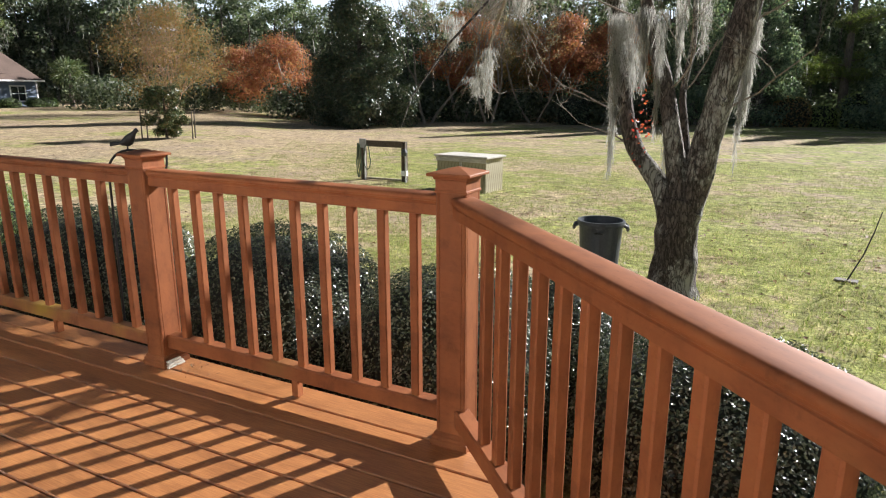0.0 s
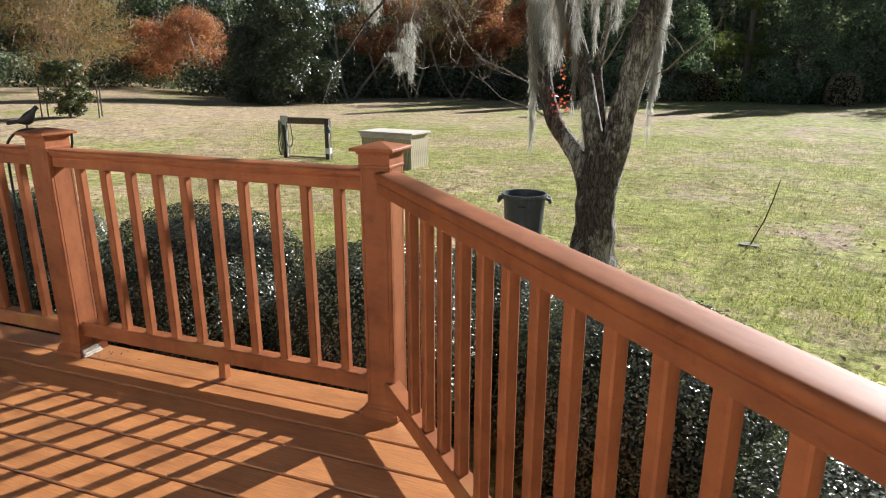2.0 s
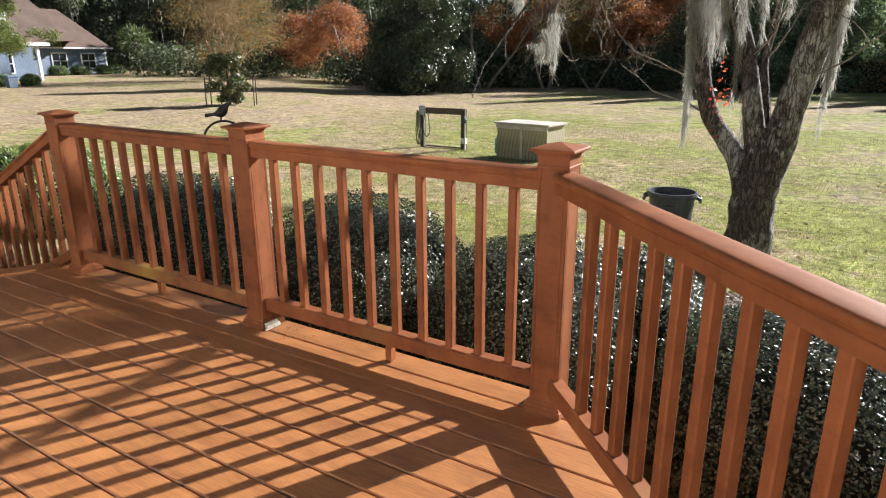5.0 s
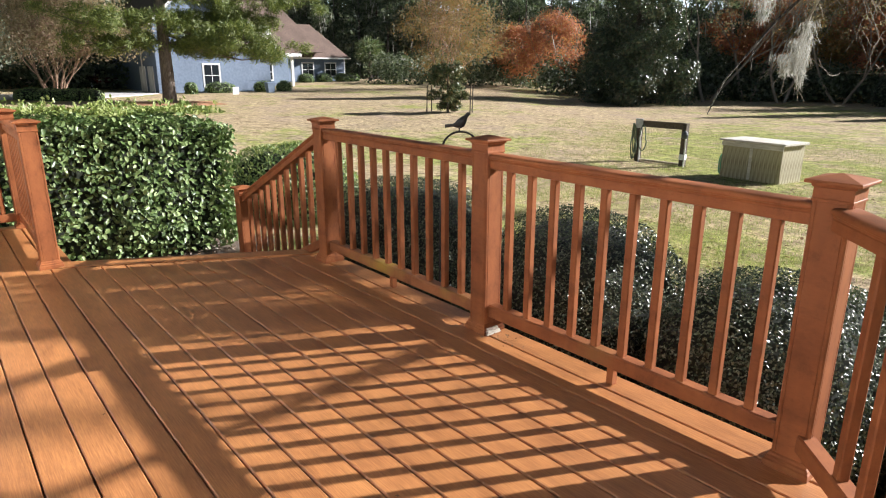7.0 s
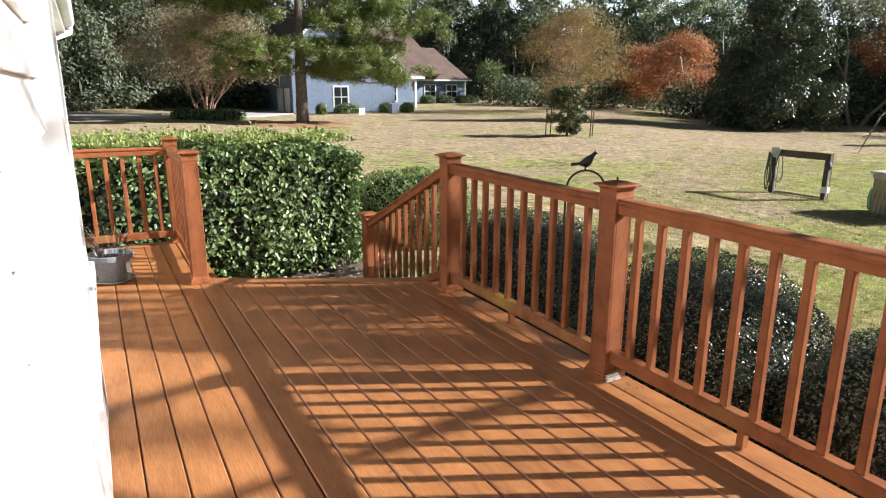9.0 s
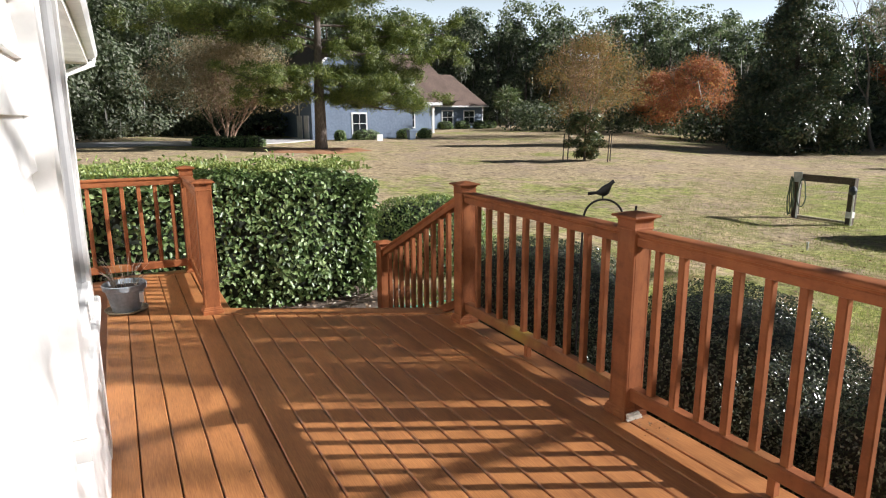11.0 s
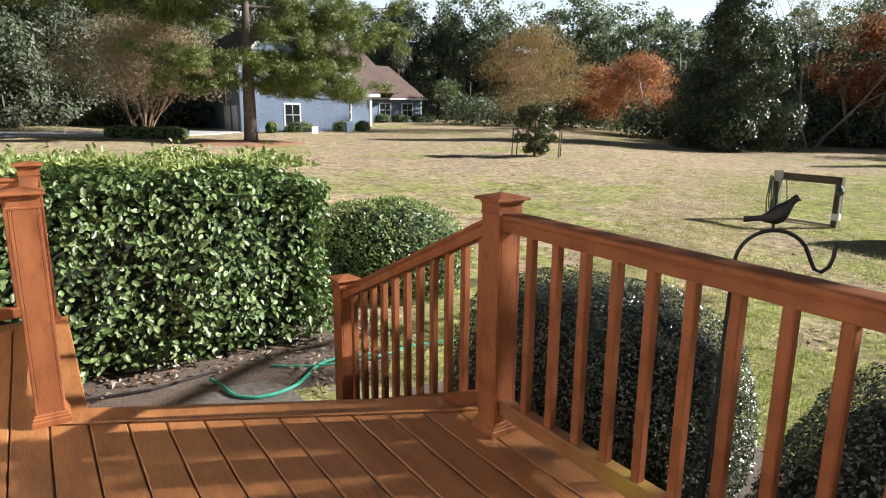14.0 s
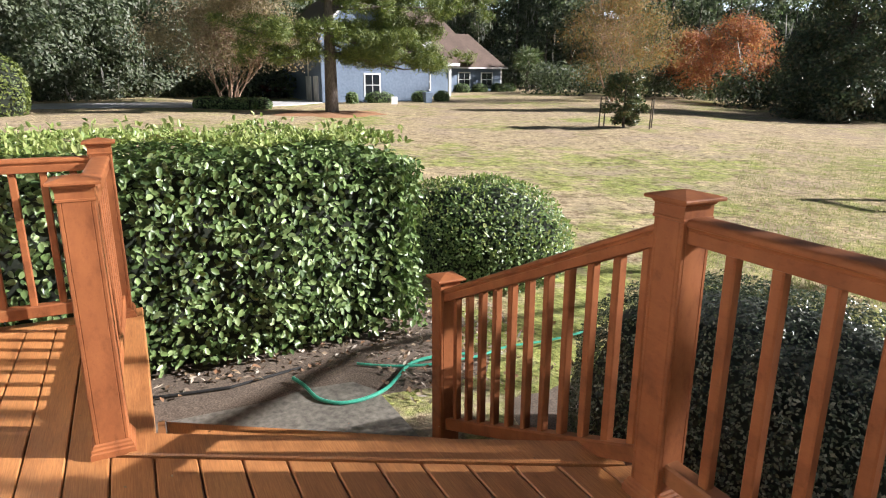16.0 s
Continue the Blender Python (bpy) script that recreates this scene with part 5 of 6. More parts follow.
def moss_bough():
    """A drooping bare bough hung with moss, reaching in from the tree's upper limbs."""
    b = thing("moss_bough", "drooping bare bough with grey moss, hanging from the forked tree", "branch", pose(0, 0, 0))
    w, tips = Geo(), []
    rnd = random.Random(9)
    main = [(-1.7, 7.35, 3.0), (-2.4, 8.2, 3.6), (-3.3, 9.4, 3.5), (-4.0, 10.4, 2.9), (-4.5, 10.9, 2.2), (-4.75, 11.2, 1.55)]
    w.tube(main, [0.07, 0.06, 0.05, 0.035, 0.022, 0.008], 7)
    for i in (2, 3, 3, 4, 4):
        limbs(w, main[i], (rnd.uniform(-0.8, 0.5), rnd.uniform(-0.3, 0.6), -0.7), 0.9, 0.018, 2, rnd, 0.7, -0.5, tips, 4, 0.004)
    part("bough", w, M_TWIG, b, "bare grey bough")
    hang = Geo().tube([(-1.75, 7.3, 2.95), (-2.3, 6.4, 2.5), (-2.75, 5.75, 1.75), (-3.0, 5.45, 1.25), (-3.1, 5.4, 0.95)], [0.02, 0.016, 0.012, 0.009, 0.004], 5)
    hang.tube([(-2.75, 5.75, 1.75), (-2.9, 5.7, 1.5), (-2.85, 5.6, 1.3)], [0.007, 0.005, 0.003], 4)
    part("hanging_twig", hang, M_BARK, b, "thin dead twig hanging down")
    PP = []
    for (bx, by, zt), zp, bw, n in (((-4.45, 10.75, 2.10), 1.18, 0.06, 350), ((-4.62, 10.85, 1.85), 1.38, 0.085, 380), ((-4.80, 10.95, 1.62), 1.36, 0.11, 220), ((-5.3, 11.0, 2.7), 2.2, 0.14, 350), ((-3.6, 10.0, 3.2), 2.6, 0.2, 450), ((-3.0, 9.0, 3.5), 2.8, 0.2, 450)):
        n = n * 2
        f = rng.random(n) ** 1.3
        PP.append(np.stack([bx + rng.normal(size=n) * bw * (1 - 0.8 * f), by + rng.normal(size=n) * bw * (1 - 0.8 * f), zt - f * (zt - zp)], axis=1))
    P = np.concatenate(PP)
    n = len(P)
    N = unit(n) * np.array([1, 1, 0.1])
    N /= np.linalg.norm(N, axis=1)[:, None]
    T = np.tile(np.array([[0, 0, -1.0]]), (n, 1)) + rng.normal(size=(n, 3)) * 0.3
    part("moss", leaf_mesh("moss", P, N, 0.08 + 0.14 * rng.random(n), 0.006, 0.1, T), L_MOSS, b, "pale grey moss")["kind"] = "stuff"


moss_bough()


def polar(az, dist):
    return -0.94 - dist * math.cos(radians(az)), 0.21 + dist * math.sin(radians(az))


cone_tree("magnolia", *polar(56.6, 46), 12.6, 4.0, L_MAG, 46000, 0.20, "broad dark magnolia with glossy leaves to the ground", 21)
broad_tree("golden_tree", *polar(40.3, 52), 7.8, 5.6, 1.6, L_GOLD, 17000, 0.12, "rounded autumn tree with thinning golden orange leaves", 22, M_MYRTLE, 5, 0.22, 70, 4, 0.9)
broad_tree("red_tree", *polar(49.3, 60), 6.9, 4.6, 1.6, L_RED, 12000, 0.17, "autumn tree with dense red and orange leaves", 23, M_TWIG, 3, 0.22, 60, 4)
broad_tree("red_tree", *polar(46.3, 64), 5.8, 3.8, 1.6, L_RED, 9000, 0.20, "small autumn tree with dull red leaves", 24, M_TWIG, 2, 0.22, 46, 4)
for i, (az, dist, h) in enumerate(((66, 58, 8.2), (70.5, 60, 8.0), (74.5, 58, 7.6), (78.5, 62, 7.6))):
    broad_tree("russet_tree", *polar(az, dist), h * 1.2, 4.4, 2.0, L_RED if i != 1 else L_GOLD, 15000, 0.20, "half-bare autumn tree with russet orange leaves", 30 + i, M_TWIG, 1, 0.30, 40, 4)
for i, (az, dist, h) in enumerate(((62.5, 52, 13.0), (65.5, 55, 13.5), (68, 53, 12.0), (72, 54, 10))):
    broad_tree("bare_tree", *polar(az, dist), h, 3.2, 3.0, L_PALE, 900, 0.14, "tall bare grey tree with fine upright twigs", 40 + i, M_TWIG, 2, 0.4, 30, 5)
cone_tree("glossy_evergreen", *polar(79.5, 51), 7.5, 2.7, L_MAG, 7000, 0.22, "dark glossy evergreen at the wood's edge", 50)
for i, (az, dist, h, r) in enumerate(((85.5, 53, 13, 3.6), (90.2, 54, 12, 3.4), (99.5, 53, 10, 3.2), (104, 58, 13, 4.2))):
    cone_tree("cedar", *polar(az, dist), h, r, L_CEDAR, 22000, 0.22, "tall dark green evergreen beyond the lawn", 60 + i)
rndb = random.Random(77)
pine_tree("pine_tree", *polar(95.8, 57), 13, "far pine with a dark straight trunk", 71, [(rndb.uniform(3, 12), rndb.uniform(0, 360), rndb.uniform(2.0, 3.6), rndb.uniform(-0.2, 0.5)) for _ in range(18)], 0.33, 16000)
# the large pine on the lawn: boughs to both sides of the trunk
px, py = polar(16.35, 35.8)
PB = [(5.6, 263, 8.2, 1.0), (6.0, 255, 7.0, 0.8), (6.6, 268, 7.8, 0.8), (4.2, 285, 4.2, -0.2), (3.2, 265, 3.4, -0.3), (6.0, 85, 7.4, 0.2), (5.2, 75, 6.8, 0.0), (4.6, 95, 5.8, -0.5), (3.6, 80, 5.6, -1.0), (3.2, 70, 5.8, -0.8), (3.0, 100, 3.8, -0.4), (6.8, 88, 7.8, 0.3), (5.6, 110, 5.0, 0.6), (4.3, 88, 4.6, -0.2), (3.9, 62, 4.2, -0.6),
      (7.4, 20, 4.0, 0.6), (7.4, 180, 4.6, 0.6), (7.9, 260, 5.4, 0.8), (8.1, 80, 5.6, 0.8), (8.6, 320, 4.0, 0.8), (9.0, 120, 4.0, 0.8), (9.4, 270, 3.6, 0.9), (9.5, 60, 3.4, 0.9)]
pine_tree("pine_tree", px, py, 10.5, "large pine with a straight trunk and spreading green boughs", 72, PB, 0.33, 140000, 0.15, 1.2)
broad_tree("crape_myrtle", *polar(8.3, 42.5), 7.0, 6.0, 0.8, L_PALE, 22000, 0.13, "bare crape myrtle with many pale reddish stems", 80, M_MYRTLE, 8, 0.34, 80, 5, tilt=0.55)
for i, (az, d) in enumerate(((6.6, 40.0), (7.8, 39.6), (9.2, 39.6), (10.4, 40.2))):
    x, y = polar(az, d)
    mound(x, y, 0.85, 0.8, ground_z(x, y) + 0.62, 900, "low clipped shrub in the island bed", 0.12, L_HEDGE, "island_shrub")
for i, (az, dist, h, r) in enumerate(((-3, 50, 12, 5), (1.5, 54, 12, 5), (5.5, 60, 12, 5), (11, 62, 11, 4.5), (-8, 44, 12, 5), (-14, 46, 12, 5))):
    broad_tree("live_oak", *polar(az, dist), h, r, 2.0, L_OAK, 24000, 0.28, "dark spreading live oak with hanging moss", 90 + i, M_BARK, 1, 0.02, 80, 2, 0.5, 0.6, 120)
for i, (az, dist, h, r) in enumerate(((29.0, 84, 14.0, 5.0), (33.5, 86, 13.8, 5.0), (37, 90, 12.5, 4.6))):
    broad_tree("live_oak", *polar(az, dist), h, r, 3.0, L_OAK, 22000, 0.30, "tall dark oak draped with grey moss", 100 + i, M_BARK, 1, 0.18, 60, 2, 0.5, 0.7, 420)
for az, d, r, hh, lf, lab in ((92.6, 53.5, 1.3, 2.2, L_GOLD, "yellow autumn bush under the far trees"), (97.3, 54.5, 1.5, 2.6, L_TIP, "yellow-green bush under the far trees"), (94.6, 55, 1.2, 1.6, L_TIP, "yellow-green bush under the far trees"), (102.8, 50, 1.0, 2.1, L_PALE, "pale flowering bush at the lawn's edge"), (83.0, 52, 1.6, 2.4, L_MAG, "dark evergreen bush at the wood's edge"), (75.6, 51.5, 1.5, 2.2, L_MAG, "dark evergreen bush at the wood's edge"), (101.0, 53, 1.2, 1.5, L_OAK, "low green bush at the wood's edge")):
    x, y = polar(az, d)
    mound(x, y, r, r, ground_z(x, y) + hh, 1800, lab, 0.16, lf, "edge_bush")
for i, (az, d) in enumerate(((-7.6, 36), (-9.8, 37))):
    x, y = polar(az, d)
    mound(x, y, 1.5, 1.4, ground_z(x, y) + 2.6, 3500, "tall yellow-green shrub beside the driveway", 0.14, L_PINE, "tall_shrub")


def palm(az, dist, h):
    x, y = polar(az, dist)
    t = thing("cabbage_palm", "short cabbage palm with drooping fan leaves", "palm", pose(x, y, ground_z(x, y)))
    part("trunk", Geo().tube([(0, 0, -0.1), (0.05, 0, h * 0.55), (0, 0, h * 0.8)], [0.22, 0.19, 0.17], 8), M_PBARK, t)
    n = 700
    d = unit(n)
    d[:, 2] = d[:, 2] * 0.8 + 0.1
    P = np.array([0, 0, h * 0.78]) + d * (0.5 + 0.9 * rng.random((n, 1)))
    N = unit(n)
    part("fronds", leaf_mesh("fronds", P, N, 0.75, 0.09, 0.1, d + np.array([0, 0, -0.35])), L_PALM, t, "fan leaves, the lower ones grey")


palm(33.3, 70, 3.9)


def young_magnolia():
    x, y = -23.5, 19.45
    t = thing("young_magnolia", "young magnolia tied between thin stakes", "tree", pose(x, y, ground_z(x, y)) @ Matrix.Diagonal((1.3, 1.3, 1.12, 1)))
    part("trunk", Geo().tube([(0, 0, -0.1), (0, 0, 1.7)], [0.05, 0.02], 6), M_BARK, t)
    rnd = random.Random(4)
    C, R = [], []
    for _ in range(44):
        v = rnd.random()
        a = rnd.uniform(0, 6.28)
        w = 0.72 * rnd.uniform(0.3, 1.0) * (0.25 + 0.75 * math.sin(math.pi * (0.12 + 0.80 * v)))
        C.append((w * math.cos(a), w * math.sin(a), 0.22 + 1.75 * v))
        R.append(rnd.uniform(0.11, 0.24))
    P, N = blob_leaves(C, R, 4800, 0.6)
    part("crown", leaf_mesh("crown", P, N, 0.13, 0.06, 0.15), L_YOUNG, t, "glossy green leaves")
    for i, (dx, dy) in enumerate(((-0.85, -0.6), (0.75, 0.75), (0.35, 1.25), (-1.0, -0.2))):
        s = thing("tree_stake", "thin dark stake beside the young magnolia", "stake", pose(x + dx, y + dy, ground_z(x + dx, y + dy)), "stakes round the young tree")
        part("stake", Geo().tube([(0, 0, -0.1), (0.05, 0, 1.25)], [0.03, 0.025], 6), M_POSTWOOD, s)


young_magnolia()

# ---- the neighbour's house ----


def build_neighbour():
    hx, y0, y1 = -47.0, 13.1, 21.4
    zb = -0.6
    h = thing("blue_house", "blue-grey clapboard house with brown shingle roofs", "house")
    ym, ridge, eaves = 16.0, 7.5, {-1: 4.6, 1: 3.2}
    # main gable block
    part("wall", Geo().rings([[(x, y0, zb), (x, y1, zb), (x, y1, eaves[1]), (x, ym, ridge), (x, y0, eaves[-1])] for x in (hx, hx - 13.5)]), M_SIDING, h)
    z = zb + 0.25
    while z < ridge - 0.3:
        ya, yb = (ym + sg * abs(ye - ym) * min(1, (ridge - z - 0.2) / (ridge - eaves[sg])) for sg, ye in ((-1, y0), (1, y1)))
        part("clapboard", Geo().rings([[(hx + 0.002, y, z), (hx + 0.035, y, z), (hx + 0.008, y, z + 0.20), (hx + 0.002, y, z + 0.20)] for y in (ya + 0.03, yb - 0.03)]), M_SIDING, h)
        z += 0.20
    for sg, ye in ((-1, y0), (1, y1)):
        out = ye + sg * 0.35
        zo = eaves[sg] - 0.35 * (ridge - eaves[sg]) / abs(ye - ym)
        part("roof", Geo().rings([[(x, ym, ridge + 0.02), (x, out, zo + 0.02), (x, out, zo + 0.20), (x, ym, ridge + 0.22)] for x in (hx + 0.75, hx - 13.9)]), M_ROOF, h)
        part("rake_board", Geo().rings([[(x, ym, ridge - 0.02), (x, out, zo - 0.06), (x, out, zo + 0.17), (x, ym, ridge + 0.20)] for x in (hx + 0.78, hx + 0.755)]), M_TRIM, h)
    # recessed porch and lower roof
    part("wall", Geo().box(-58, y1 + 0.003, zb, -54.5, 26.6, 2.7), M_SIDING, h)
    part("roof", Geo().rings([[(-52.6, y, 2.62), (-52.6, y, 2.80), (-58.5, y, 5.2), (-58.5, y, 5.0)] for y in (y1 - 1.0, 27.0)]), M_ROOF, h)
    part("fascia", Geo().box(-52.59, y1 + 0.4, 2.55, -52.5, 27.0, 2.82), M_TRIM, h)
    part("porch_post", Geo().box(-53.2, 26.2, zb, -53.0, 26.4, 2.6), M_TRIM, h)
    # far wing
    part("wall", Geo().box(-72, 30.2, 0.0, -62.0, 37.0, 2.75), M_SIDING, h)
    z = 0.3
    while z < 2.6:
        part("clapboard", Geo().rings([[(-61.998, y, z), (-61.96, y, z), (-61.99, y, z + 0.2), (-61.998, y, z + 0.2)] for y in (30.25, 36.95)]), M_SIDING, h)
        z += 0.20
    part("roof", Geo().add([(-61.5, 29.0, 2.65), (-61.5, 37.5, 2.65), (-66.5, 35.4, 6.3), (-66.5, 29.0, 6.3), (-72, 37.5, 2.65), (-72, 29.0, 2.65)], [(0, 1, 2, 3), (1, 4, 2), (4, 5, 3, 2), (0, 3, 5), (0, 5, 4, 1)]), M_ROOF, h)
    part("roof", Geo().add([(-60.5, 24.0, 3.2), (-60.5, 33.8, 3.2), (-66.0, 31.2, 8.3), (-66.0, 24.0, 8.3), (-72, 33.8, 3.2), (-72, 24.0, 3.2)], [(0, 1, 2, 3), (1, 4, 2), (4, 5, 3, 2), (0, 3, 5), (0, 5, 4, 1)]), M_ROOF, h)
    part("eave_board", Geo().box(-61.48, 29.0, 2.55, -61.42, 37.5, 2.70), M_TRIM, h)
    part("corner_board", Geo().box(-62.1, 36.9, 0.0, -61.94, 37.03, 2.7), M_TRIM, h)

    def win(x, ya, yb, za, zb2):
        w = part("window", Geo().box(x - 0.02, ya - 0.12, za - 0.12, x + 0.05, yb + 0.12, zb2 + 0.12), M_TRIM, h)
        for k, (a, b) in enumerate(((za, (za + zb2) / 2 - 0.03), ((za + zb2) / 2 + 0.03, zb2))):
            part("pane", Geo().box(x + 0.03, ya, a, x + 0.065, yb, b), M_GLASS, w)
        part("muntin", Geo().box(x + 0.05, (ya + yb) / 2 - 0.02, za, x + 0.075, (ya + yb) / 2 + 0.02, zb2), M_TRIM, w)

    win(hx, 16.35, 17.4, 0.30, 1.75)
    win(hx, 15.4, 16.0, 4.1, 5.0)
    win(hx, 16.95, 17.5, 4.1, 5.0)
    win(-61.96, 31.9, 33.1, 0.85, 2.1)
    win(-61.96, 34.6, 35.8, 0.85, 2.1)
    win(-54.5, 24.0, 25.0, 0.6, 1.9)
    part("side_door", Geo().box(-51.0, y0 - 0.06, zb, -49.6, y0 - 0.003, 1.65), M_TRIM, h, "white panelled garage door")
    part("side_door", Geo().box(-48.9, y0 - 0.06, zb, -47.7, y0 - 0.003, 1.65), M_TRIM, h, "white panelled garage door")
    part("downspout", Geo().tube([(hx - 3.2, y0 - 0.05, zb), (hx - 3.2, y0 - 0.05, 4.3)], [0.05, 0.05], 6), M_TRIM, h)
    part("chimney_cap", Geo().box(-54.2, 24.2, 4.3, -53.7, 24.8, 5.0), M_TRIM, h)
    for y, d, w in ((14.9, 1.2, 0.5), (17.0, 1.0, 1.4), (20.3, 1.0, 0.9), (21.9, 1.2, 0.7)):
        x = hx + d
        mound(x, y, 0.6, w * 0.75, ground_z(x, y) + 0.75, 1200, "small clipped shrub along the blue house", 0.11, L_HEDGE, "foundation_shrub")
    for y in (31.5, 33.6, 35.8, 37.0):
        mound(-60.6, y, 0.8, 0.8, ground_z(-60.6, y) + 0.85, 1000, "small clipped shrub along the blue house", 0.12, L_HEDGE, "foundation_shrub")
    it = thing("yard_sign", "small white board on the grass by the house", "sign", pose(-43.6, 17.2, ground_z(-43.6, 17.2)))
    part("board", Geo().box(-0.02, -0.22, 0.0, 0.02, 0.22, 0.50, 0.01), M_TRIM, it)
    bl = thing("blue_bin", "pale blue bin standing by the house shrubs", "bin", pose(-44.4, 20.1, ground_z(-44.4, 20.1)))
    part("body", Geo().square_stack([(0, 0.22), (0.62, 0.28), (0.64, 0.31), (0.70, 0.31), (0.76, 0.20)]), M_SIDING, bl)


build_neighbour()


def build_car():
    c = thing("parked_car", "dark red car parked in shade on the driveway", "car", pose(-56.5, 11.2, ground_z(-56.5, 11.2), 0, 0, 12))
    sec = [(-2.2, 0.55, 0.80, 0.62), (-2.1, 0.45, 0.95, 0.85), (-1.2, 0.40, 1.0, 0.88), (1.3, 0.40, 0.98, 0.88), (2.0, 0.42, 0.85, 0.85), (2.2, 0.5, 0.70, 0.7)]
    part("body", Geo().rings([[(x, -w, a), (x, w, a), (x, w, b * 0.8), (x, w * 0.92, b), (x, -w * 0.92, b), (x, -w, b * 0.8)] for x, a, b, w in sec]), M_CAR, c)
    part("cabin", Geo().rings([[(x, -w, 0.92), (x, w, 0.92), (x, w * 0.8, t), (x, -w * 0.8, t)] for x, w, t in ((-1.6, 0.78, 1.0), (-0.9, 0.80, 1.45), (0.5, 0.80, 1.45), (1.2, 0.78, 1.0))]), M_GLASS, c)
    for x in (-1.35, 1.35):
        for y in (-0.82, 0.82):
            w = part("wheel", Geo().tube([(x, y - 0.10, 0.33), (x, y + 0.10, 0.33)], [0.33, 0.33], 18), M_TYRE, c)
            part("rim", Geo().tube([(x, y - 0.105, 0.33), (x, y + 0.105, 0.33)], [0.19, 0.19], 14), M_SILVER, w)
    for y in (-0.6, 0.6):
        part("headlight", Geo().box(2.10, y - 0.16, 0.62, 2.20, y + 0.16, 0.74, 0.01), M_SILVER, c)


build_car()

# ---- grass, leaves and litter ----


def build_grass():
    n = 230000
    u = rng.random(n) ** 1.7
    y = 3.6 + 20 * u
    x = -6.0 - 14 * u + (10 + 20 * u) * rng.random(n)
    keep = (((x + 1.5) / 1.7) ** 2 + ((y - 5.1) / 1.1) ** 2 > 1) & (((x + 4.2) / 2.4) ** 2 + ((y - 3.2) / 1.2) ** 2 > 1)
    patchy = np.array([noise.noise((a * 0.7, b * 0.7, 2.0)) for a, b in zip(x, y)])
    keep &= rng.random(n) < 0.60 + 0.9 * patchy
    x, y, patchy = x[keep], y[keep], patchy[keep]
    n = len(x)
    z = np.array([ground_z(a, b) for a, b in zip(x, y)]) + 0.005
    N = unit(n) * np.array([1, 1, 0.2])
    N /= np.linalg.norm(N, axis=1)[:, None]
    T = unit(n) * 0.7 + np.array([0, 0, 1.0])
    me = leaf_mesh("grass_blades", np.stack([x, y, z], axis=1), N, 0.030 + 0.045 * rng.random(n), 0.009, 0.1, T)
    tagged(part("grass_blades", me, L_GRASS), "short tan and green grass blades", "grass", kind="stuff")
    n = 900
    x, y = -10 + 15 * rng.random(n), 3.6 + 11 * rng.random(n)
    z = np.array([ground_z(a, b) for a, b in zip(x, y)]) + 0.035
    N = unit(n) * 0.5 + np.array([0, 0, 1.0])
    N /= np.linalg.norm(N, axis=1)[:, None]
    tagged(part("fallen_leaves", leaf_mesh("fallen_leaves", np.stack([x, y, z], axis=1), N, 0.07, 0.05, 0.2), L_DEAD), "scattered dry brown leaves on the lawn", "leaves", kind="stuff")
    n = 900
    x, y = -8.2 + 2.2 * rng.random(n), -0.6 + 4.0 * rng.random(n)
    k = (x < -6.75) | (y > 1.95)
    x, y = x[k], y[k]
    n = len(x)
    z = np.array([ground_z(a, b) for a, b in zip(x, y)]) + 0.05
    N = unit(n) * 0.6 + np.array([0, 0, 1.0])
    N /= np.linalg.norm(N, axis=1)[:, None]
    tagged(part("leaf_litter", leaf_mesh("leaf_litter", np.stack([x, y, z], axis=1), N, 0.05, 0.03, 0.2), L_DEAD), "dry leaf litter beside the steps", "leaves", kind="stuff")

    n = 9000
    a, q = rng.random(n) * 2 * math.pi, np.sqrt(rng.random(n))
    x = np.where(rng.random(n) < 0.7, -1.5 + 1.9 * q * np.cos(a), -7.4 + 1.6 * q * np.cos(a))
    y = np.where(x > -5, 5.1 + 1.3 * q * np.sin(a), 0.9 + 2.6 * q * np.sin(a))
    keep = (x > -5) | (x < -6.85) | (y > 2.0)
    x, y = x[keep], y[keep]
    n = len(x)
    z = np.array([ground_z(p, r) for p, r in zip(x, y)]) + 0.03 + 0.02 * rng.random(n)
    N = unit(n) * 0.7 + np.array([0, 0, 1.0])
    N /= np.linalg.norm(N, axis=1)[:, None]
    tagged(part("wood_chips", leaf_mesh("wood_chips", np.stack([x, y, z], axis=1), N, 0.04 + 0.05 * rng.random(n), 0.02, 0.1), L_CHIP), "pale wood chips and bark in the beds", "mulch", kind="stuff")
    n = 60
    x, y = -2.28 + 0.10 * rng.normal(size=n), 2.0 + 0.04 * rng.normal(size=n)
    k = rng.random(n) < 0.35
    x[k], y[k] = -5.5 + 4.4 * rng.random(int(k.sum())), 0.1 + 1.7 * rng.random(int(k.sum()))
    N = unit(n) * 0.4 + np.array([0, 0, 1.0])
    N /= np.linalg.norm(N, axis=1)[:, None]
    tagged(part("deck_litter", leaf_mesh("deck_litter", np.stack([x, y, np.full(n, 0.004)], axis=1), N, 0.018, 0.009, 0.2), L_DEAD), "tiny dry leaf bits on the deck", "leaves", kind="stuff")


build_grass()

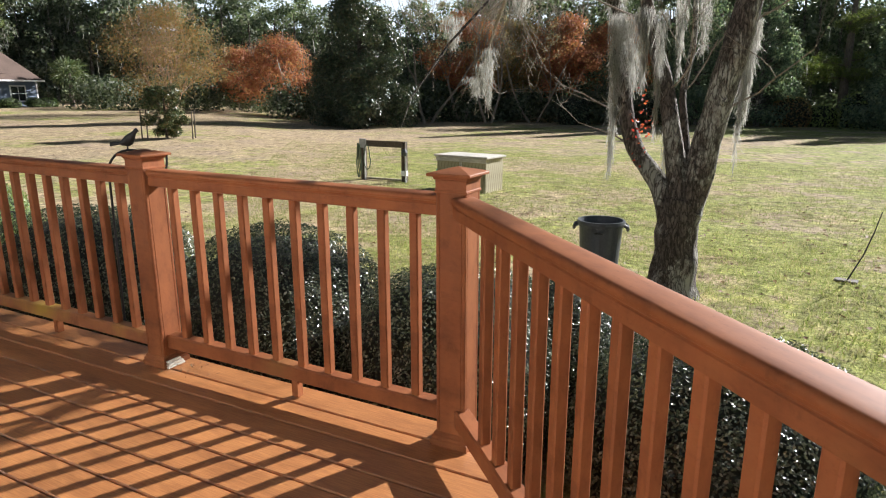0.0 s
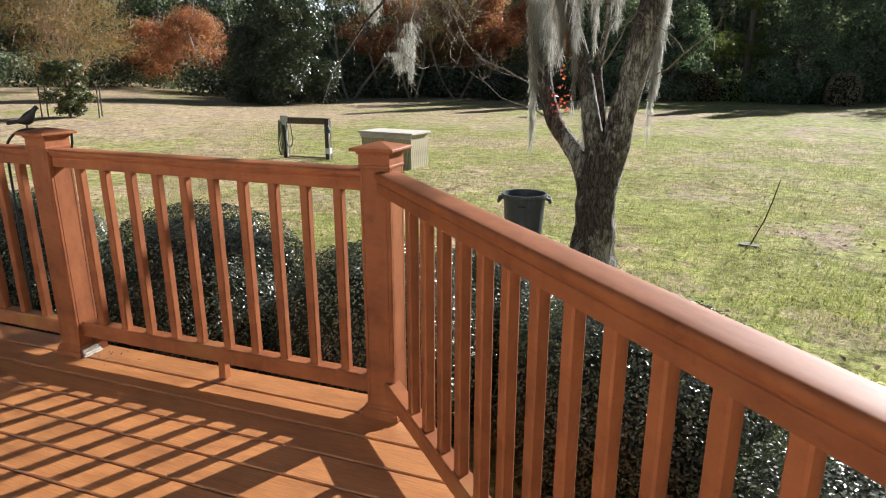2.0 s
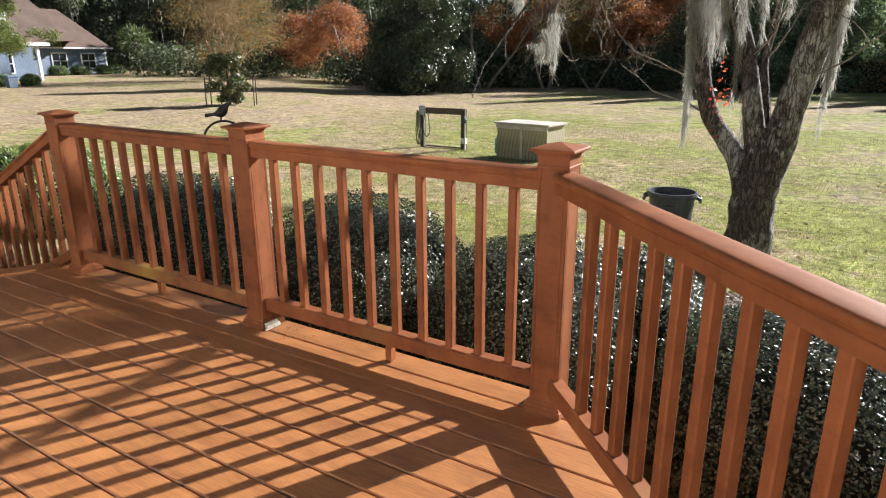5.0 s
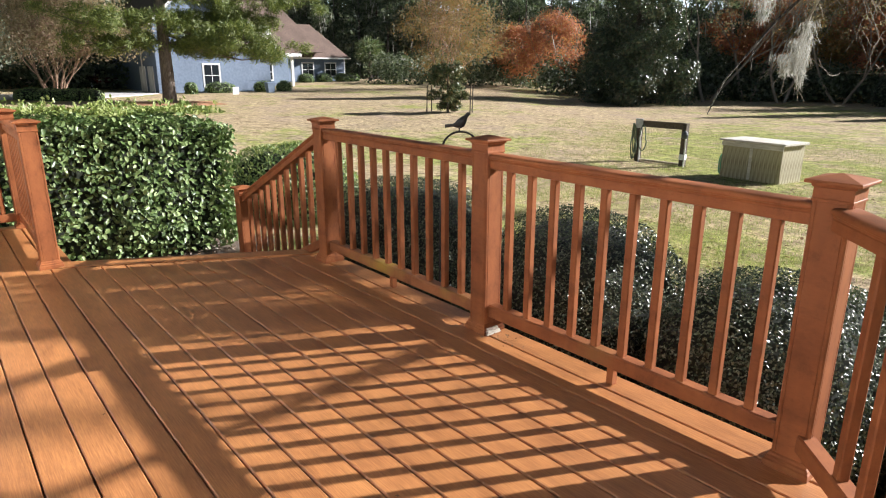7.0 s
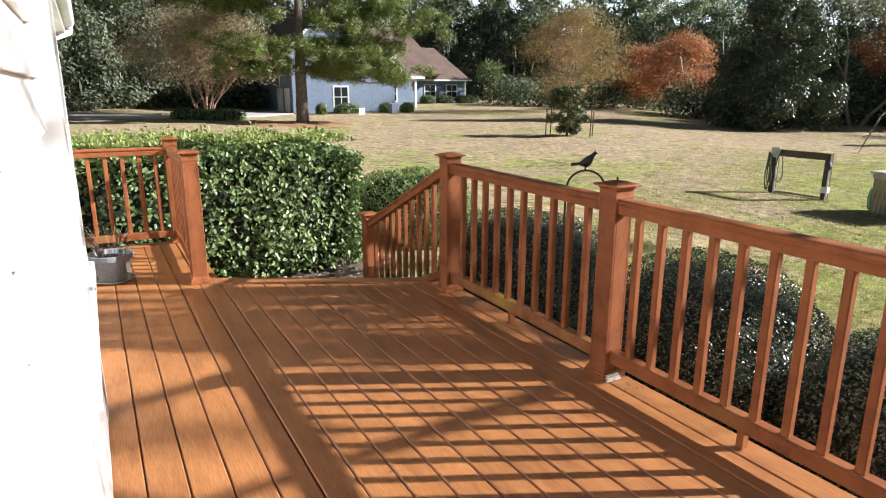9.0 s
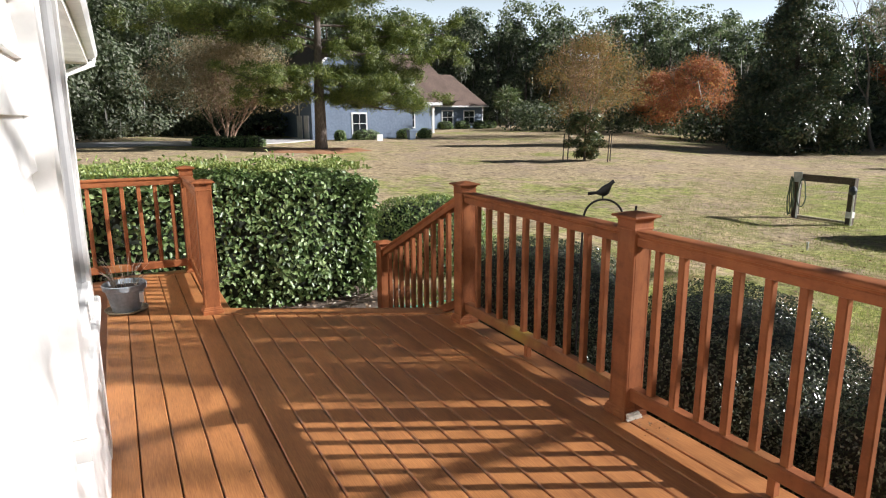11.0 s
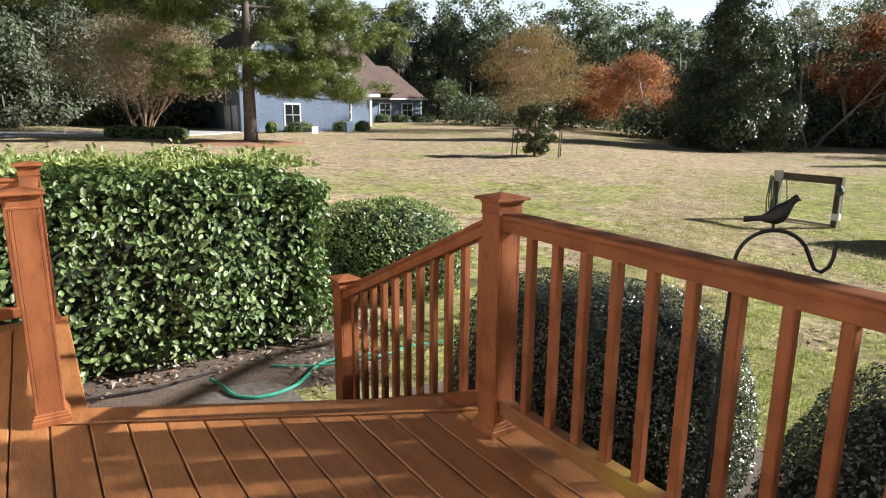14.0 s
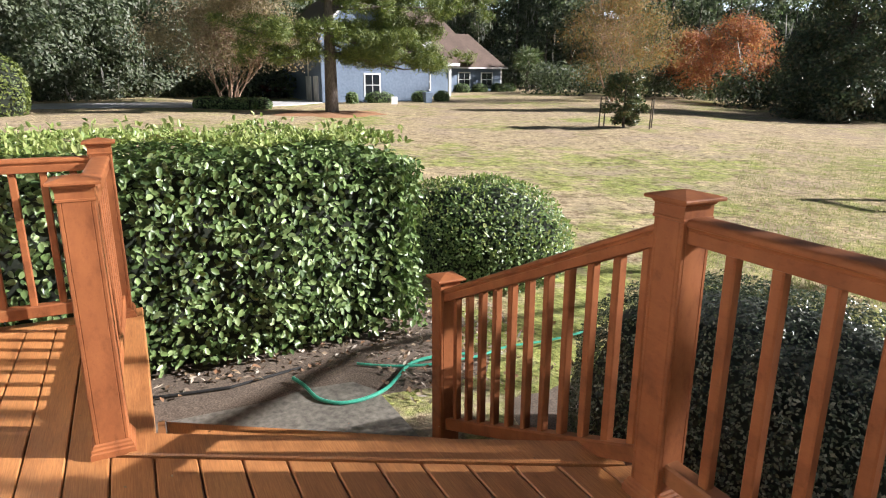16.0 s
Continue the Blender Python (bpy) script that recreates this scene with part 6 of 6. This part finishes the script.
# ---- clutter ----
bag = thing("crumpled_bag", "crumpled white plastic bag lying by the trash can", "bag", pose(-1.51, 6.14, ground_z(-1.51, 6.14) + 0.01))
bag_geo = Geo().lathe([(0.0, 0.16), (0.05, 0.20), (0.12, 0.15), (0.17, 0.07), (0.18, 0.01)], 18)
bag_geo.v = [tuple(Vector(p) * (1 + 0.35 * noise.noise(Vector(p) * 14))) for p in bag_geo.v]
part("bag_body", bag_geo, M_TRIM, bag)
tray = thing("plant_tray", "dark red plastic tray with dead leaves on the ground", "tray", pose(-1.20, 6.14, ground_z(-1.20, 6.14) + 0.01, 0, 0, 20))
part("tray_body", Geo().prism([(-0.2, -0.14), (0.2, -0.14), (0.2, 0.14), (-0.2, 0.14)], 0.0, 0.10, 0.03), M_SIGNRED, tray)
scrap = thing("peeling_strip", "pale peeling trim strip at the foot of a deck post", "trim strip", pose(-2.334, 1.985, 0.0))
for i in range(3):
    part("strip", Geo().box(-0.004, -0.045, 0.003 + 0.014 * i, 0.010 + 0.004 * (i % 2), 0.05 - 0.01 * i, 0.012 + 0.014 * i, 0.002), M_LID, scrap)


# ---- distance: pale hazy sky low over the woods ----


def build_haze():
    g = Geo()
    k, r = 96, 900.0
    g.rings([[(r * math.cos(2 * math.pi * j / k), r * math.sin(2 * math.pi * j / k), z) for j in range(k)] for z in (-40.0, 0.0, 120.0, 260.0)], close=False)
    m, nt, b = node_mat("pale_sky")
    nt.nodes.remove(b)
    em = nt.nodes.new("ShaderNodeEmission")
    em.inputs["Color"].default_value, em.inputs["Strength"].default_value = (0.75, 0.88, 1.0, 1), 0.66
    tr = nt.nodes.new("ShaderNodeBsdfTransparent")
    tc, sp, mr = nt.nodes.new("ShaderNodeTexCoord"), nt.nodes.new("ShaderNodeSeparateXYZ"), nt.nodes.new("ShaderNodeMapRange")
    ms = nt.nodes.new("ShaderNodeMixShader")
    nt.links.new(tc.outputs["Object"], sp.inputs[0])
    nt.links.new(sp.outputs["Z"], mr.inputs[0])
    mr.inputs["From Min"].default_value, mr.inputs["From Max"].default_value = 110, 255
    nt.links.new(mr.outputs[0], ms.inputs[0])
    nt.links.new(em.outputs[0], ms.inputs[1])
    nt.links.new(tr.outputs[0], ms.inputs[2])
    nt.links.new(ms.outputs[0], nt.nodes["Material Output"].inputs[0])
    ob = part("backdrop", g, m, smooth=True)
    ob.visible_shadow = False
    tagged(ob, "pale hazy winter sky low behind the woods", "sky", kind="structure")


build_haze()
